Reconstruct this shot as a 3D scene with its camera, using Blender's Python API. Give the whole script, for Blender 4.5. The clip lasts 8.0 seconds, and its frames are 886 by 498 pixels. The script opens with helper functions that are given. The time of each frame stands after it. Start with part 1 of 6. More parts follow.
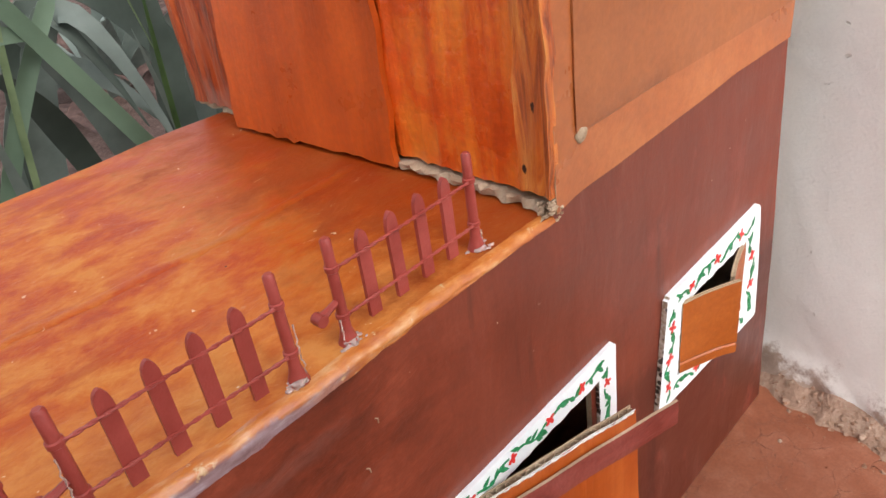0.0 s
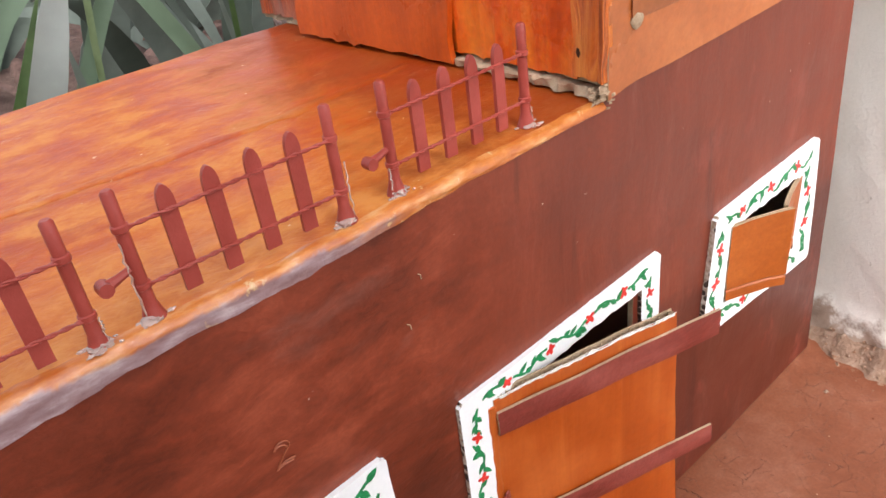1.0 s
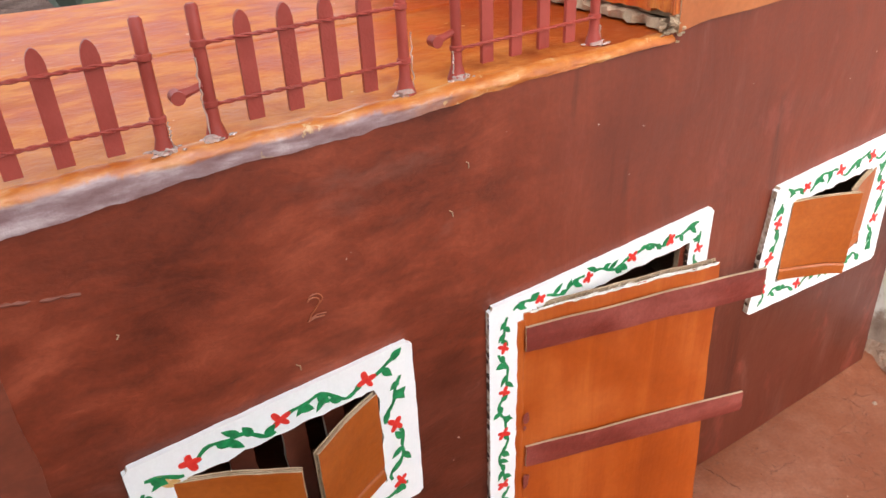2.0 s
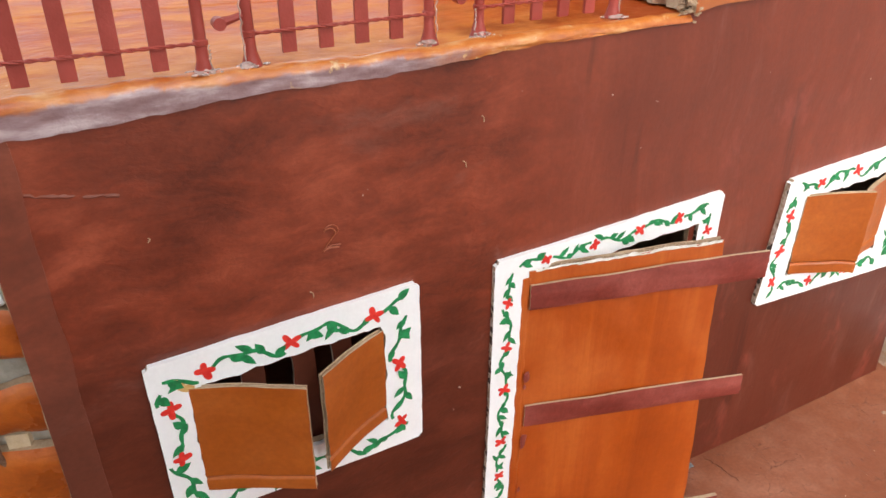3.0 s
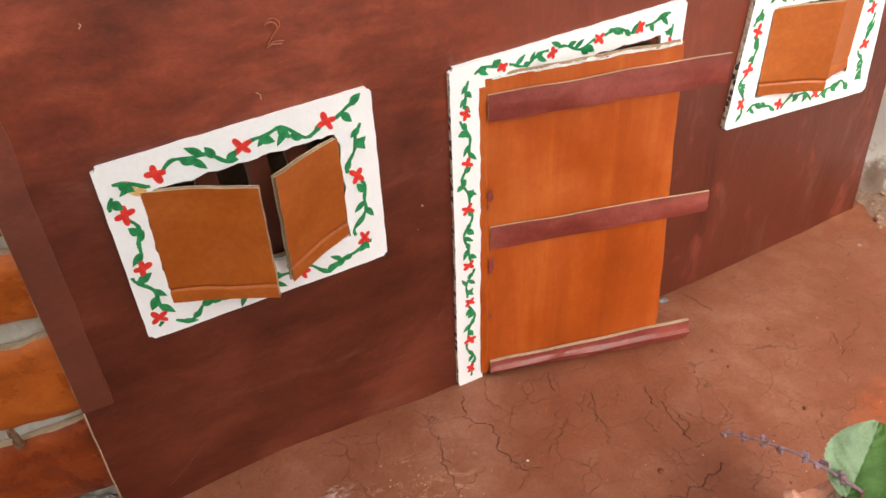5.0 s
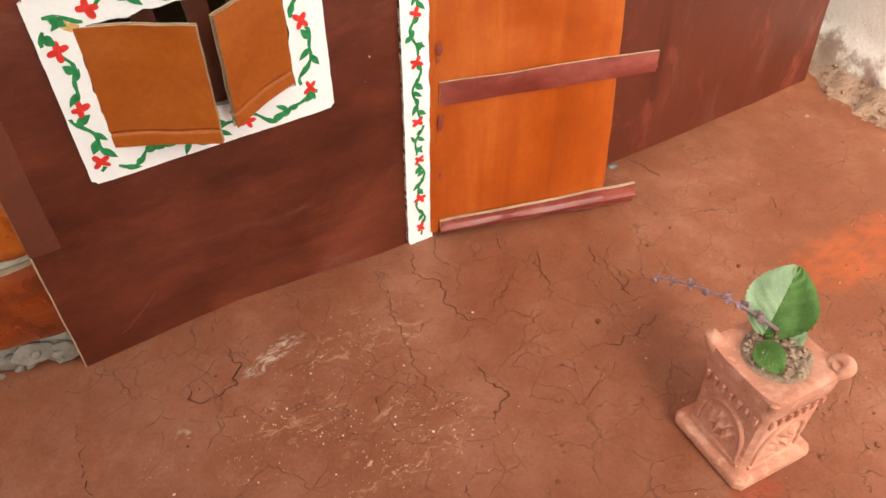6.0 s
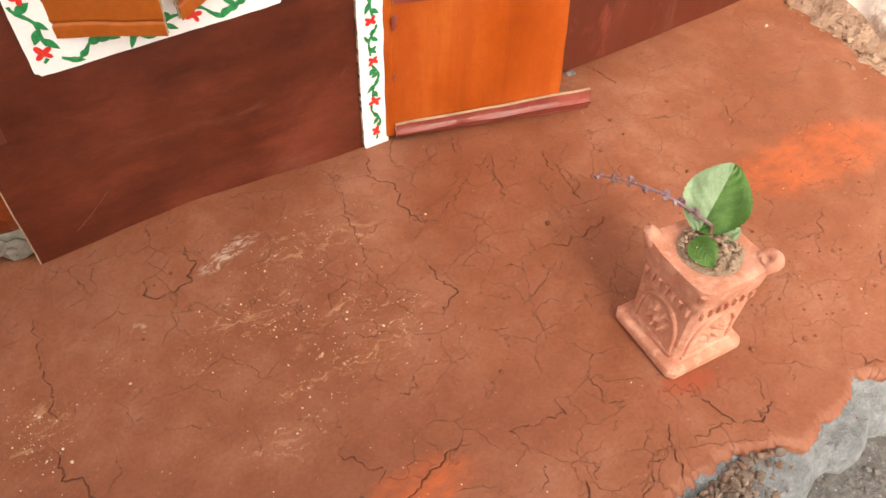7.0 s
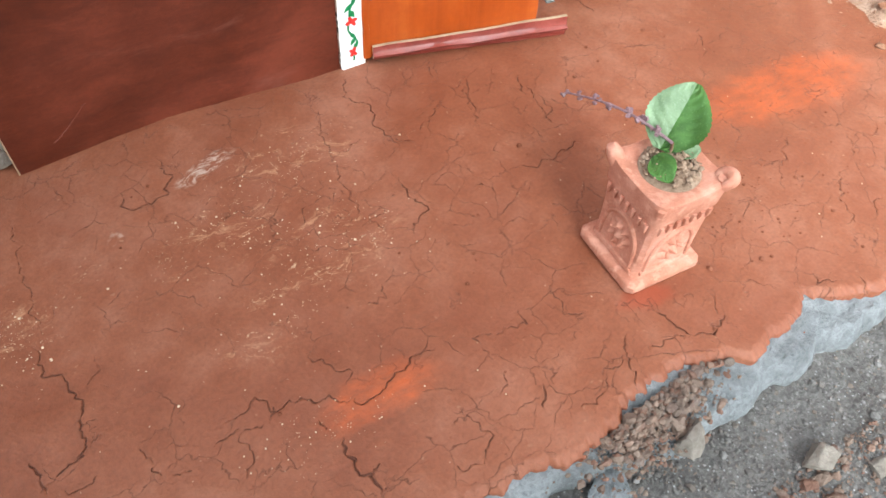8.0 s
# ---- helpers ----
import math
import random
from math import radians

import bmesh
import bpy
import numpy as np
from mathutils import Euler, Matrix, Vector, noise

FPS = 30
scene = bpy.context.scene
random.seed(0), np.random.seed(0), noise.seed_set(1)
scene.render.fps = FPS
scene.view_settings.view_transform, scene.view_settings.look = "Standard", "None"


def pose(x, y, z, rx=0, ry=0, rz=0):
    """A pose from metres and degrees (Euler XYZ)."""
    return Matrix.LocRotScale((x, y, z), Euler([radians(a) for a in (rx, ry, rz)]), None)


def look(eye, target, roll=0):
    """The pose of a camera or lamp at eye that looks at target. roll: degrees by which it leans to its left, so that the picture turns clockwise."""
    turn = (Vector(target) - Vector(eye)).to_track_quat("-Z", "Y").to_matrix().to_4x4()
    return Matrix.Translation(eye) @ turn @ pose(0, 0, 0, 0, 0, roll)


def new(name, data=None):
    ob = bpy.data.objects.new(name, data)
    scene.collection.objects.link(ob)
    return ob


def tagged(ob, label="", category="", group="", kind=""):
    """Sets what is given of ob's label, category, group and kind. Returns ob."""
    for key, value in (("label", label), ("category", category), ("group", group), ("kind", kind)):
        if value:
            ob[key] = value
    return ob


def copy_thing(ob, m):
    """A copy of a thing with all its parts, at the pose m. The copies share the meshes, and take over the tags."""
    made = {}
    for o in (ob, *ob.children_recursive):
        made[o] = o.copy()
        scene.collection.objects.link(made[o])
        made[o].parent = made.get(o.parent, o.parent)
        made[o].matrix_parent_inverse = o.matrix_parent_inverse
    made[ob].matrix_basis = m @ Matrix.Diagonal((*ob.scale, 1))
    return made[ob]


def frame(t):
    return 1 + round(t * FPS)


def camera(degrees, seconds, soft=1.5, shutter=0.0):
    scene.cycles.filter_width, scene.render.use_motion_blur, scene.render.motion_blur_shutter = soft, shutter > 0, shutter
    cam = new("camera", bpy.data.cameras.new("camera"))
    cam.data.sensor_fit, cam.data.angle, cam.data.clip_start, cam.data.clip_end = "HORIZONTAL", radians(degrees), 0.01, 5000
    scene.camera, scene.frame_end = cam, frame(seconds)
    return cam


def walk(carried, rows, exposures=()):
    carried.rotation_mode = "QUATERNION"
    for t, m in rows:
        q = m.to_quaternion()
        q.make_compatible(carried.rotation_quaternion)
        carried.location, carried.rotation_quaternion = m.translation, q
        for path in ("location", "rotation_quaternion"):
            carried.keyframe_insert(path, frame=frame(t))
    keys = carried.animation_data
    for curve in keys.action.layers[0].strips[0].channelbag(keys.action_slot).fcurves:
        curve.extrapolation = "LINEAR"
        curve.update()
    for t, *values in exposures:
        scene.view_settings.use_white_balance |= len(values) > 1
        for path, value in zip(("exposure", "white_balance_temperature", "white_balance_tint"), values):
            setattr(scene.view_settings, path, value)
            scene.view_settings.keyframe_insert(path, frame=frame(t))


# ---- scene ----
cam = camera(60.9, 8.0)
PATH = [
    (0, (0.085, -0.202, 0.537), (1.222, 1.069, -0.508), -8.5),
    (0.5, (0.069, -0.21, 0.521), (1.146, 1.1, -0.54), -8.2),
    (1, (0.058, -0.226, 0.495), (1.084, 1.13, -0.557), -7.8),
    (1.5, (0.048, -0.244, 0.472), (1.024, 1.162, -0.562), -5.7),
    (1.7, (0.044, -0.251, 0.464), (0.982, 1.186, -0.564), -4.4),
    (2.8, (0.037, -0.297, 0.438), (0.854, 1.251, -0.53), -0.2),
    (3, (0.034, -0.302, 0.436), (0.845, 1.245, -0.537), 0.1),
    (3.5, (0.03, -0.311, 0.419), (0.822, 1.239, -0.566), -0.1),
    (4, (0.032, -0.328, 0.399), (0.748, 1.223, -0.641), -3.5),
    (4.2, (0.032, -0.335, 0.394), (0.728, 1.216, -0.66), -3.8),
    (5.3, (0.041, -0.345, 0.373), (0.804, 1.049, -0.841), -2.1),
    (5.5, (0.041, -0.352, 0.368), (0.786, 0.992, -0.911), -1.8),
    (6, (0.041, -0.362, 0.366), (0.777, 0.903, -0.997), -0.4),
    (6.5, (0.041, -0.373, 0.364), (0.766, 0.803, -1.082), 0.9),
    (7, (0.046, -0.383, 0.362), (0.762, 0.723, -1.142), 1.9),
    (7.5, (0.044, -0.399, 0.359), (0.754, 0.671, -1.174), 2.9),
    (8, (0.045, -0.409, 0.36), (0.729, 0.593, -1.231), 4.0),
]
walk(cam, [(t, look(eye, target, roll)) for t, eye, target, roll in PATH],
     [(0, 0.09, 6200, 10), (1.0, 0.32, 6250, 10), (1.7, 0.34, 6300, 10), (3.0, 0.26, 6500, 10), (4.2, 0.28, 6600, 9), (5.5, 0.38, 7050, 9), (6.5, 0.68, 7500, 10), (7.3, 0.82, 7450, 10), (7.6, 0.87, 6400, 6), (8.0, 0.92, 5850, 1)])

# ---- light ----
SUN_DIR = Vector((-0.29, -0.74, 0.68)).normalized()
sky_world = bpy.data.worlds.new("sky")
scene.world = sky_world
sky_world.use_nodes = True
wn = sky_world.node_tree
sky_tex = wn.nodes.new("ShaderNodeTexSky")
sky_tex.sky_type = "NISHITA"
sky_tex.sun_disc = False
sky_tex.sun_elevation = math.asin(SUN_DIR.z)
sky_tex.sun_rotation = math.atan2(SUN_DIR.x, SUN_DIR.y)
sky_tex.dust_density = 4.0
sky_grey = wn.nodes.new("ShaderNodeHueSaturation")
sky_grey.inputs["Saturation"].default_value = 0.18
wn.links.new(sky_tex.outputs[0], sky_grey.inputs["Color"])
wn.links.new(sky_grey.outputs[0], wn.nodes["Background"].inputs[0])
wn.nodes["Background"].inputs[1].default_value = 0.3
sun_data = bpy.data.lights.new("sun", "SUN")
sun_data.energy = 2.3
sun_data.angle = radians(36)
sun_data.color = (1.0, 0.95, 0.88)
sun_ob = new("sun", sun_data)
sun_ob.matrix_world = look((-1, -3, 3), (-1 - SUN_DIR.x, -3 - SUN_DIR.y, 3 - SUN_DIR.z))


# ---- materials ----
class Mat:
    """A small builder for node materials in world metres."""

    def __init__(self, name, rough=0.6, spec=0.5):
        self.m = bpy.data.materials.new(name)
        self.m.use_nodes = True
        self.t = self.m.node_tree
        self.b = self.t.nodes["Principled BSDF"]
        self.b.inputs["Roughness"].default_value = rough
        self.b.inputs["Specular IOR Level"].default_value = spec
        self.pos = self.t.nodes.new("ShaderNodeNewGeometry").outputs["Position"]
        self.heights = []

    def put(self, socket, value):
        if isinstance(value, bpy.types.NodeSocket):
            self.t.links.new(value, socket)
        elif isinstance(value, tuple) and len(value) == 3 and socket.type == "RGBA":
            socket.default_value = (*value, 1)
        else:
            socket.default_value = value

    def stretch(self, sx, sy, sz, vec=None):
        n = self.t.nodes.new("ShaderNodeMapping")
        n.inputs["Scale"].default_value = (sx, sy, sz)
        self.put(n.inputs["Vector"], vec or self.pos)
        return n.outputs[0]

    def grain(self, scale, detail=4, rough=0.55, vec=None, warp=0.0):
        n = self.t.nodes.new("ShaderNodeTexNoise")
        n.inputs["Scale"].default_value = scale
        n.inputs["Detail"].default_value = detail
        n.inputs["Roughness"].default_value = rough
        n.inputs["Distortion"].default_value = warp
        self.put(n.inputs["Vector"], vec or self.pos)
        return n.outputs["Fac"]

    def cells(self, scale, vec=None, feature="F1", out="Distance"):
        n = self.t.nodes.new("ShaderNodeTexVoronoi")
        n.feature = feature
        n.inputs["Scale"].default_value = scale
        self.put(n.inputs["Vector"], vec or self.pos)
        return n.outputs[out]

    def warped(self, scale, amount, vec=None):
        n = self.t.nodes.new("ShaderNodeTexNoise")
        n.inputs["Scale"].default_value = scale
        n.inputs["Detail"].default_value = 4
        self.put(n.inputs["Vector"], vec or self.pos)
        v = self.t.nodes.new("ShaderNodeVectorMath")
        v.operation = "MULTIPLY_ADD"
        self.put(v.inputs[0], n.outputs["Color"])
        v.inputs[1].default_value = (amount, amount, amount)
        self.put(v.inputs[2], vec or self.pos)
        c = self.t.nodes.new("ShaderNodeVectorMath")
        c.operation = "SUBTRACT"
        self.put(c.inputs[0], v.outputs[0])
        c.inputs[1].default_value = (amount / 2, amount / 2, amount / 2)
        return c.outputs[0]

    def ramp(self, fac, stops):
        n = self.t.nodes.new("ShaderNodeValToRGB")
        e = n.color_ramp.elements
        while len(e) < len(stops):
            e.new(0.5)
        for el, (p, c) in zip(e, stops):
            el.position = p
            el.color = (*c, 1) if isinstance(c, tuple) else (c, c, c, 1)
        self.put(n.inputs[0], fac)
        return n.outputs[0]

    def step(self, fac, lo, hi):
        n = self.t.nodes.new("ShaderNodeMapRange")
        n.interpolation_type = "SMOOTHSTEP"
        n.inputs["From Min"].default_value = lo
        n.inputs["From Max"].default_value = hi
        self.put(n.inputs["Value"], fac)
        return n.outputs[0]

    def calc(self, op, a, b=0.0):
        n = self.t.nodes.new("ShaderNodeMath")
        n.operation = op
        n.use_clamp = False
        self.put(n.inputs[0], a)
        self.put(n.inputs[1], b)
        return n.outputs[0]

    def mix(self, fac, a, b, mode="MIX"):
        n = self.t.nodes.new("ShaderNodeMix")
        n.data_type = "RGBA"
        n.blend_type = mode
        self.put(n.inputs[0], fac)
        self.put(n.inputs[6], a)
        self.put(n.inputs[7], b)
        return n.outputs[2]

    def axis(self, k, vec=None):
        n = self.t.nodes.new("ShaderNodeSeparateXYZ")
        self.put(n.inputs[0], vec or self.pos)
        return n.outputs[k]

    def blob(self, cx, cy, rx, ry, turn=0.0, vec=None):
        """1 inside an ellipse on the ground, fading to 0 at its rim."""
        x = self.calc("SUBTRACT", self.axis(0, vec), cx)
        y = self.calc("SUBTRACT", self.axis(1, vec), cy)
        c, s = math.cos(turn), math.sin(turn)
        u = self.calc("DIVIDE", self.calc("ADD", self.calc("MULTIPLY", x, c), self.calc("MULTIPLY", y, s)), rx)
        v = self.calc("DIVIDE", self.calc("SUBTRACT", self.calc("MULTIPLY", y, c), self.calc("MULTIPLY", x, s)), ry)
        d = self.calc("ADD", self.calc("MULTIPLY", u, u), self.calc("MULTIPLY", v, v))
        return self.step(d, 1.0, 0.15)

    def island(self):
        return self.t.nodes.new("ShaderNodeNewGeometry").outputs["Random Per Island"]

    def color(self, c):
        self.put(self.b.inputs["Base Color"], c)
        return self

    def rough(self, r):
        self.put(self.b.inputs["Roughness"], r)
        return self

    def bump(self, height, depth):
        n = self.t.nodes.new("ShaderNodeBump")
        n.inputs["Strength"].default_value = 1.0
        n.inputs["Distance"].default_value = depth
        self.put(n.inputs["Height"], height)
        if self.heights:
            self.put(n.inputs["Normal"], self.heights[-1])
        self.heights.append(n.outputs[0])
        self.put(self.b.inputs["Normal"], n.outputs[0])
        return self

    def coat(self, amount, rough=0.15):
        self.b.inputs["Coat Weight"].default_value = amount
        self.b.inputs["Coat Roughness"].default_value = rough
        return self


def brushed(name, dark, mid, light, stretch, rough=0.38, blotch=14, fine=220, bump=0.0004, specks=None, coat=0.0, grit=0.22):
    """Hand-brushed paint: blotches, strokes along the stretched axis, fine grain."""
    g = Mat(name, rough)
    v = g.stretch(*stretch)
    big = g.grain(blotch, 5, 0.6, g.warped(9, 0.05))
    stroke = g.grain(60, 5, 0.65, v, 0.6)
    fac = g.calc("ADD", g.calc("MULTIPLY", big, 0.55), g.calc("MULTIPLY", stroke, 0.45))
    col = g.ramp(fac, [(0.3, dark), (0.48, mid), (0.66, light)])
    tiny = g.grain(fine, 3, 0.6)
    col = g.mix(grit, col, g.ramp(tiny, [(0.3, 0.25), (0.7, 1.0)]), "MULTIPLY")
    if specks:
        spot = g.cells(75, g.warped(200, 0.006))
        few = g.calc("MULTIPLY", g.step(spot, 0.085, 0.05), g.step(g.grain(18, 2), 0.52, 0.6))
        col = g.mix(few, col, specks)
    g.color(col)
    g.rough(g.ramp(big, [(0.35, rough - 0.1), (0.65, rough + 0.14)]))
    g.bump(stroke, bump)
    g.bump(tiny, bump * 0.35)
    if coat:
        g.coat(coat, 0.28)
    return g.m


MAROON_BAR = brushed("maroon_bar_paint", (0.125, 0.016, 0.011), (0.215, 0.033, 0.022), (0.34, 0.075, 0.055), (0.14, 1, 1), 0.42, 34, 300, 0.0009, None, 0.15)
BOXPAINT = brushed("box_orange_paint", (0.36, 0.056, 0.004), (0.54, 0.084, 0.005), (0.74, 0.130, 0.009), (0.7, 0.7, 0.07), 0.32, 14, 260, 0.0009, None, 0.35)
WOODPAINT = brushed("streaked_wood_paint", (0.46, 0.036, 0.002), (0.72, 0.096, 0.004), (0.92, 0.260, 0.020), (1, 1, 0.030), 0.26, 26, 260, 0.0022, None, 0.45)
PATCHPAINT = brushed("patch_sheet_paint", (0.30, 0.085, 0.020), (0.37, 0.108, 0.028), (0.44, 0.14, 0.042), (0.6, 1, 0.6), 0.36, 9, 240, 0.0003, None, 0.15)
BOXFRONT = brushed("box_front_paint", (0.36, 0.10, 0.025), (0.46, 0.13, 0.034), (0.56, 0.19, 0.06), (0.6, 1, 0.6), 0.34, 11, 240, 0.0003, None, 0.15)
DOORPAINT = brushed("door_orange_paint", (0.30, 0.046, 0.003), (0.41, 0.071, 0.005), (0.55, 0.130, 0.018), (0.8, 1, 0.05), 0.4, 16, 260, 0.0004, None, 0.0, 0.12)
SHUTTER = brushed("shutter_paint", (0.31, 0.066, 0.005), (0.39, 0.088, 0.007), (0.47, 0.120, 0.013), (0.15, 1, 1), 0.45, 26, 320, 0.0003)
PLANK = brushed("plank_orange_paint", (0.20, 0.036, 0.004), (0.47, 0.105, 0.011), (0.60, 0.165, 0.022), (0.16, 1, 1), 0.33, 24, 260, 0.0010, (0.60, 0.44, 0.30), 0.3)
PLANK_RED = brushed("plank_red_paint", (0.085, 0.014, 0.004), (0.24, 0.038, 0.006), (0.40, 0.085, 0.014), (0.25, 1, 1), 0.3, 24, 260, 0.0012, (0.60, 0.44, 0.30), 0.35)
WHITE = brushed("white_frame_paint", (0.88, 0.885, 0.895), (0.92, 0.925, 0.93), (0.93, 0.93, 0.935), (1, 1, 1), 0.5, 30, 400, 0.0002, None, 0.0, 0.05)


def maroon_material(name="maroon_paint", strip=False):
    """Brushed maroon on pasted paper: level strokes on one side, upright ones on the other, browner low down."""
    g = Mat(name, 0.4, 0.4)
    w = g.warped(9, 0.05)
    big = g.grain(15, 6, 0.62, g.stretch(0.6, 1, 1, w))
    across = g.grain(60, 6, 0.7, g.stretch(0.30, 1, 1, g.warped(24, 0.02)), 0.2)
    down = g.grain(50, 5, 0.6, g.stretch(1, 1, 0.16, g.warped(14, 0.03)), 0.2)
    right = g.step(g.calc("ADD", g.axis(0), g.calc("MULTIPLY", big, 0.12)), 0.26, 0.38)
    stroke = g.mix(right, across, down)
    tone = g.calc("ADD", g.calc("MULTIPLY", big, 0.60), g.calc("MULTIPLY", stroke, 0.40))
    tone = g.mix(g.calc("MULTIPLY", right, 0.62), tone, (0.485, 0.485, 0.485))
    red = g.ramp(tone, [(0.38, (0.120, 0.0205, 0.0080)), (0.50, (0.245, 0.0435, 0.0170)), (0.60, (0.400, 0.084, 0.037))])
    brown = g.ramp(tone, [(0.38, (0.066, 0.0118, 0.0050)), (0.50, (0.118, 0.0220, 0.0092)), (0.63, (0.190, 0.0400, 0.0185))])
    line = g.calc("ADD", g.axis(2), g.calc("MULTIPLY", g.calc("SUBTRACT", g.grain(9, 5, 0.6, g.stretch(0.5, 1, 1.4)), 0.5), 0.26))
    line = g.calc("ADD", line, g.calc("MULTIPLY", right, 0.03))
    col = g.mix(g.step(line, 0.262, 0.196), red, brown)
    col = g.mix(g.calc("MULTIPLY", right, 0.35), col, (0.098, 0.0200, 0.0125))
    if strip:
        col = g.mix(0.5, col, (0.185, 0.058, 0.035))
    tiny = g.grain(320, 3, 0.6)
    col = g.mix(0.18, col, g.ramp(tiny, [(0.3, 0.3), (0.7, 1.0)]), "MULTIPLY")
    rub = g.calc("MULTIPLY", g.step(g.grain(40, 5, 0.7, g.mix(right, g.stretch(0.22, 1, 1, w), g.stretch(1, 1, 0.15, w))), 0.57, 0.76), 0.34)
    col = g.mix(rub, col, (0.27, 0.115, 0.085))
    few = g.calc("MULTIPLY", g.step(g.cells(70, g.warped(200, 0.006)), 0.06, 0.035), g.step(g.grain(18, 2), 0.56, 0.62))
    col = g.mix(few, col, (0.5, 0.42, 0.36))
    drip = g.calc("MULTIPLY", g.step(g.grain(42, 4, 0.6, g.stretch(1, 1, 0.06, g.warped(12, 0.012))), 0.60, 0.68), g.step(g.grain(7, 3), 0.46, 0.58))
    col = g.mix(g.calc("MULTIPLY", g.calc("MULTIPLY", drip, right), 0.55), col, (0.045, 0.0085, 0.006))
    pink = g.calc("MULTIPLY", g.step(g.grain(30, 5, 0.65, g.stretch(1, 1, 0.45, w)), 0.56, 0.70), right)
    col = g.mix(g.calc("MULTIPLY", pink, 0.55), col, (0.27, 0.062, 0.042))
    g.color(col)
    g.rough(g.ramp(big, [(0.35, 0.30), (0.65, 0.50)]))
    g.bump(stroke, 0.0007)
    g.bump(g.grain(120, 4, 0.6), 0.0002)
    return g.coat(0.2, 0.3).m


def roof_material():
    """Uneven orange varnish on card: tan bare patches, rusty streaks, darkened towards the box by varnish and painted
    shade.
    """
    g = Mat("roof_varnish", 0.5, 0.18)
    w = g.warped(12, 0.06)
    v = g.stretch(0.55, 1, 1, g.warped(40, 0.012))
    big = g.grain(34, 7, 0.68, g.stretch(0.8, 1, 1, g.warped(30, 0.02)))
    stroke = g.grain(60, 6, 0.7, v, 0.2)
    tone = g.calc("ADD", g.calc("MULTIPLY", big, 0.68), g.calc("MULTIPLY", stroke, 0.32))
    col = g.ramp(tone, [(0.33, (0.36, 0.040, 0.003)), (0.43, (0.48, 0.075, 0.006)), (0.50, (0.56, 0.135, 0.014)), (0.60, (0.66, 0.245, 0.050))])
    rust = g.grain(26, 6, 0.68, g.stretch(0.28, 1, 1, g.warped(40, 0.012)))
    col = g.mix(g.calc("MULTIPLY", g.step(rust, 0.54, 0.66), 0.6), col, (0.38, 0.040, 0.004))
    worn = g.calc("ADD", g.axis(1), g.calc("MULTIPLY", g.calc("SUBTRACT", big, 0.5), 0.10))
    col = g.mix(g.calc("MULTIPLY", g.step(worn, 0.085, 0.020), 0.65), col, g.ramp(stroke, [(0.36, (0.54, 0.150, 0.020)), (0.60, (0.72, 0.300, 0.070))]))
    # dark varnish near the box, deepened with the box's shade in its colour
    edge = g.calc("ADD", g.axis(0), g.calc("MULTIPLY", g.calc("SUBTRACT", big, 0.5), 0.30))
    col = g.mix(g.calc("MULTIPLY", g.step(edge, 0.21, 0.32), 0.82), col, (0.27, 0.030, 0.003))
    scuff = g.grain(150, 4, 0.7, g.stretch(0.25, 1, 1, w), 0.5)
    col = g.mix(g.calc("MULTIPLY", g.step(scuff, 0.63, 0.76), 0.55), col, (0.70, 0.40, 0.20))
    specks = g.calc("MULTIPLY", g.step(g.cells(95, g.warped(150, 0.01)), 0.10, 0.05), g.step(g.grain(25, 2), 0.5, 0.6))
    col = g.mix(specks, col, (0.80, 0.58, 0.36))
    soot = g.calc("MULTIPLY", g.step(g.cells(40, w), 0.05, 0.03), g.step(g.grain(15, 2), 0.5, 0.56))
    col = g.mix(soot, col, (0.10, 0.035, 0.015))
    g.color(col)
    g.rough(g.ramp(big, [(0.35, 0.30), (0.65, 0.55)]))
    g.bump(stroke, 0.0008)
    g.bump(g.grain(300, 3), 0.0002)
    return g.coat(0.05, 0.25).m


def bark_material(name, grey, dark=(0.10, 0.016, 0.005), mid=(0.42, 0.065, 0.010), light=(0.62, 0.14, 0.03)):
    g = Mat(name, 0.4)
    v = g.stretch(1, 1, 0.13)
    ridge = g.grain(90, 6, 0.7, v, 1.5)
    big = g.grain(25, 4, 0.6, g.stretch(1, 1, 0.4))
    col = g.ramp(ridge, [(0.34, dark), (0.46, mid), (0.62, light)])
    col = g.mix(g.calc("MULTIPLY", g.step(big, 0.50, 0.66), grey), col, (0.40, 0.19, 0.14))
    g.color(col)
    g.bump(ridge, 0.003)
    g.bump(g.grain(500, 2), 0.0003)
    return g.coat(0.3, 0.2).m


def raw_card_material():
    g = Mat("raw_cardboard", 0.85, 0.2)
    fib = g.grain(600, 4, 0.7)
    big = g.grain(40, 4)
    g.color(g.ramp(g.calc("ADD", g.calc("MULTIPLY", fib, 0.4), g.calc("MULTIPLY", big, 0.6)), [(0.3, (0.30, 0.19, 0.11)), (0.6, (0.52, 0.39, 0.27)), (0.8, (0.70, 0.60, 0.48))]))
    return g.bump(fib, 0.0005).m


def card_edge_material():
    """Cut edge of corrugated card: brown paper with dark flute holes."""
    g = Mat("corrugated_edge", 0.9, 0.2)
    hole = g.step(g.cells(190, g.warped(60, 0.004)), 0.48, 0.34)
    base = g.ramp(g.grain(300, 4), [(0.35, (0.34, 0.24, 0.16)), (0.65, (0.66, 0.58, 0.50))])
    g.color(g.mix(g.calc("MULTIPLY", hole, 0.9), base, (0.035, 0.020, 0.014)))
    return g.bump(hole, -0.001).m


def plastic_material():
    g = Mat("fence_plastic", 0.42, 0.4)
    n = g.grain(60, 4)
    g.color(g.ramp(n, [(0.35, (0.31, 0.045, 0.031)), (0.7, (0.41, 0.070, 0.052))]))
    return g.bump(g.grain(900, 2), 0.0002).m


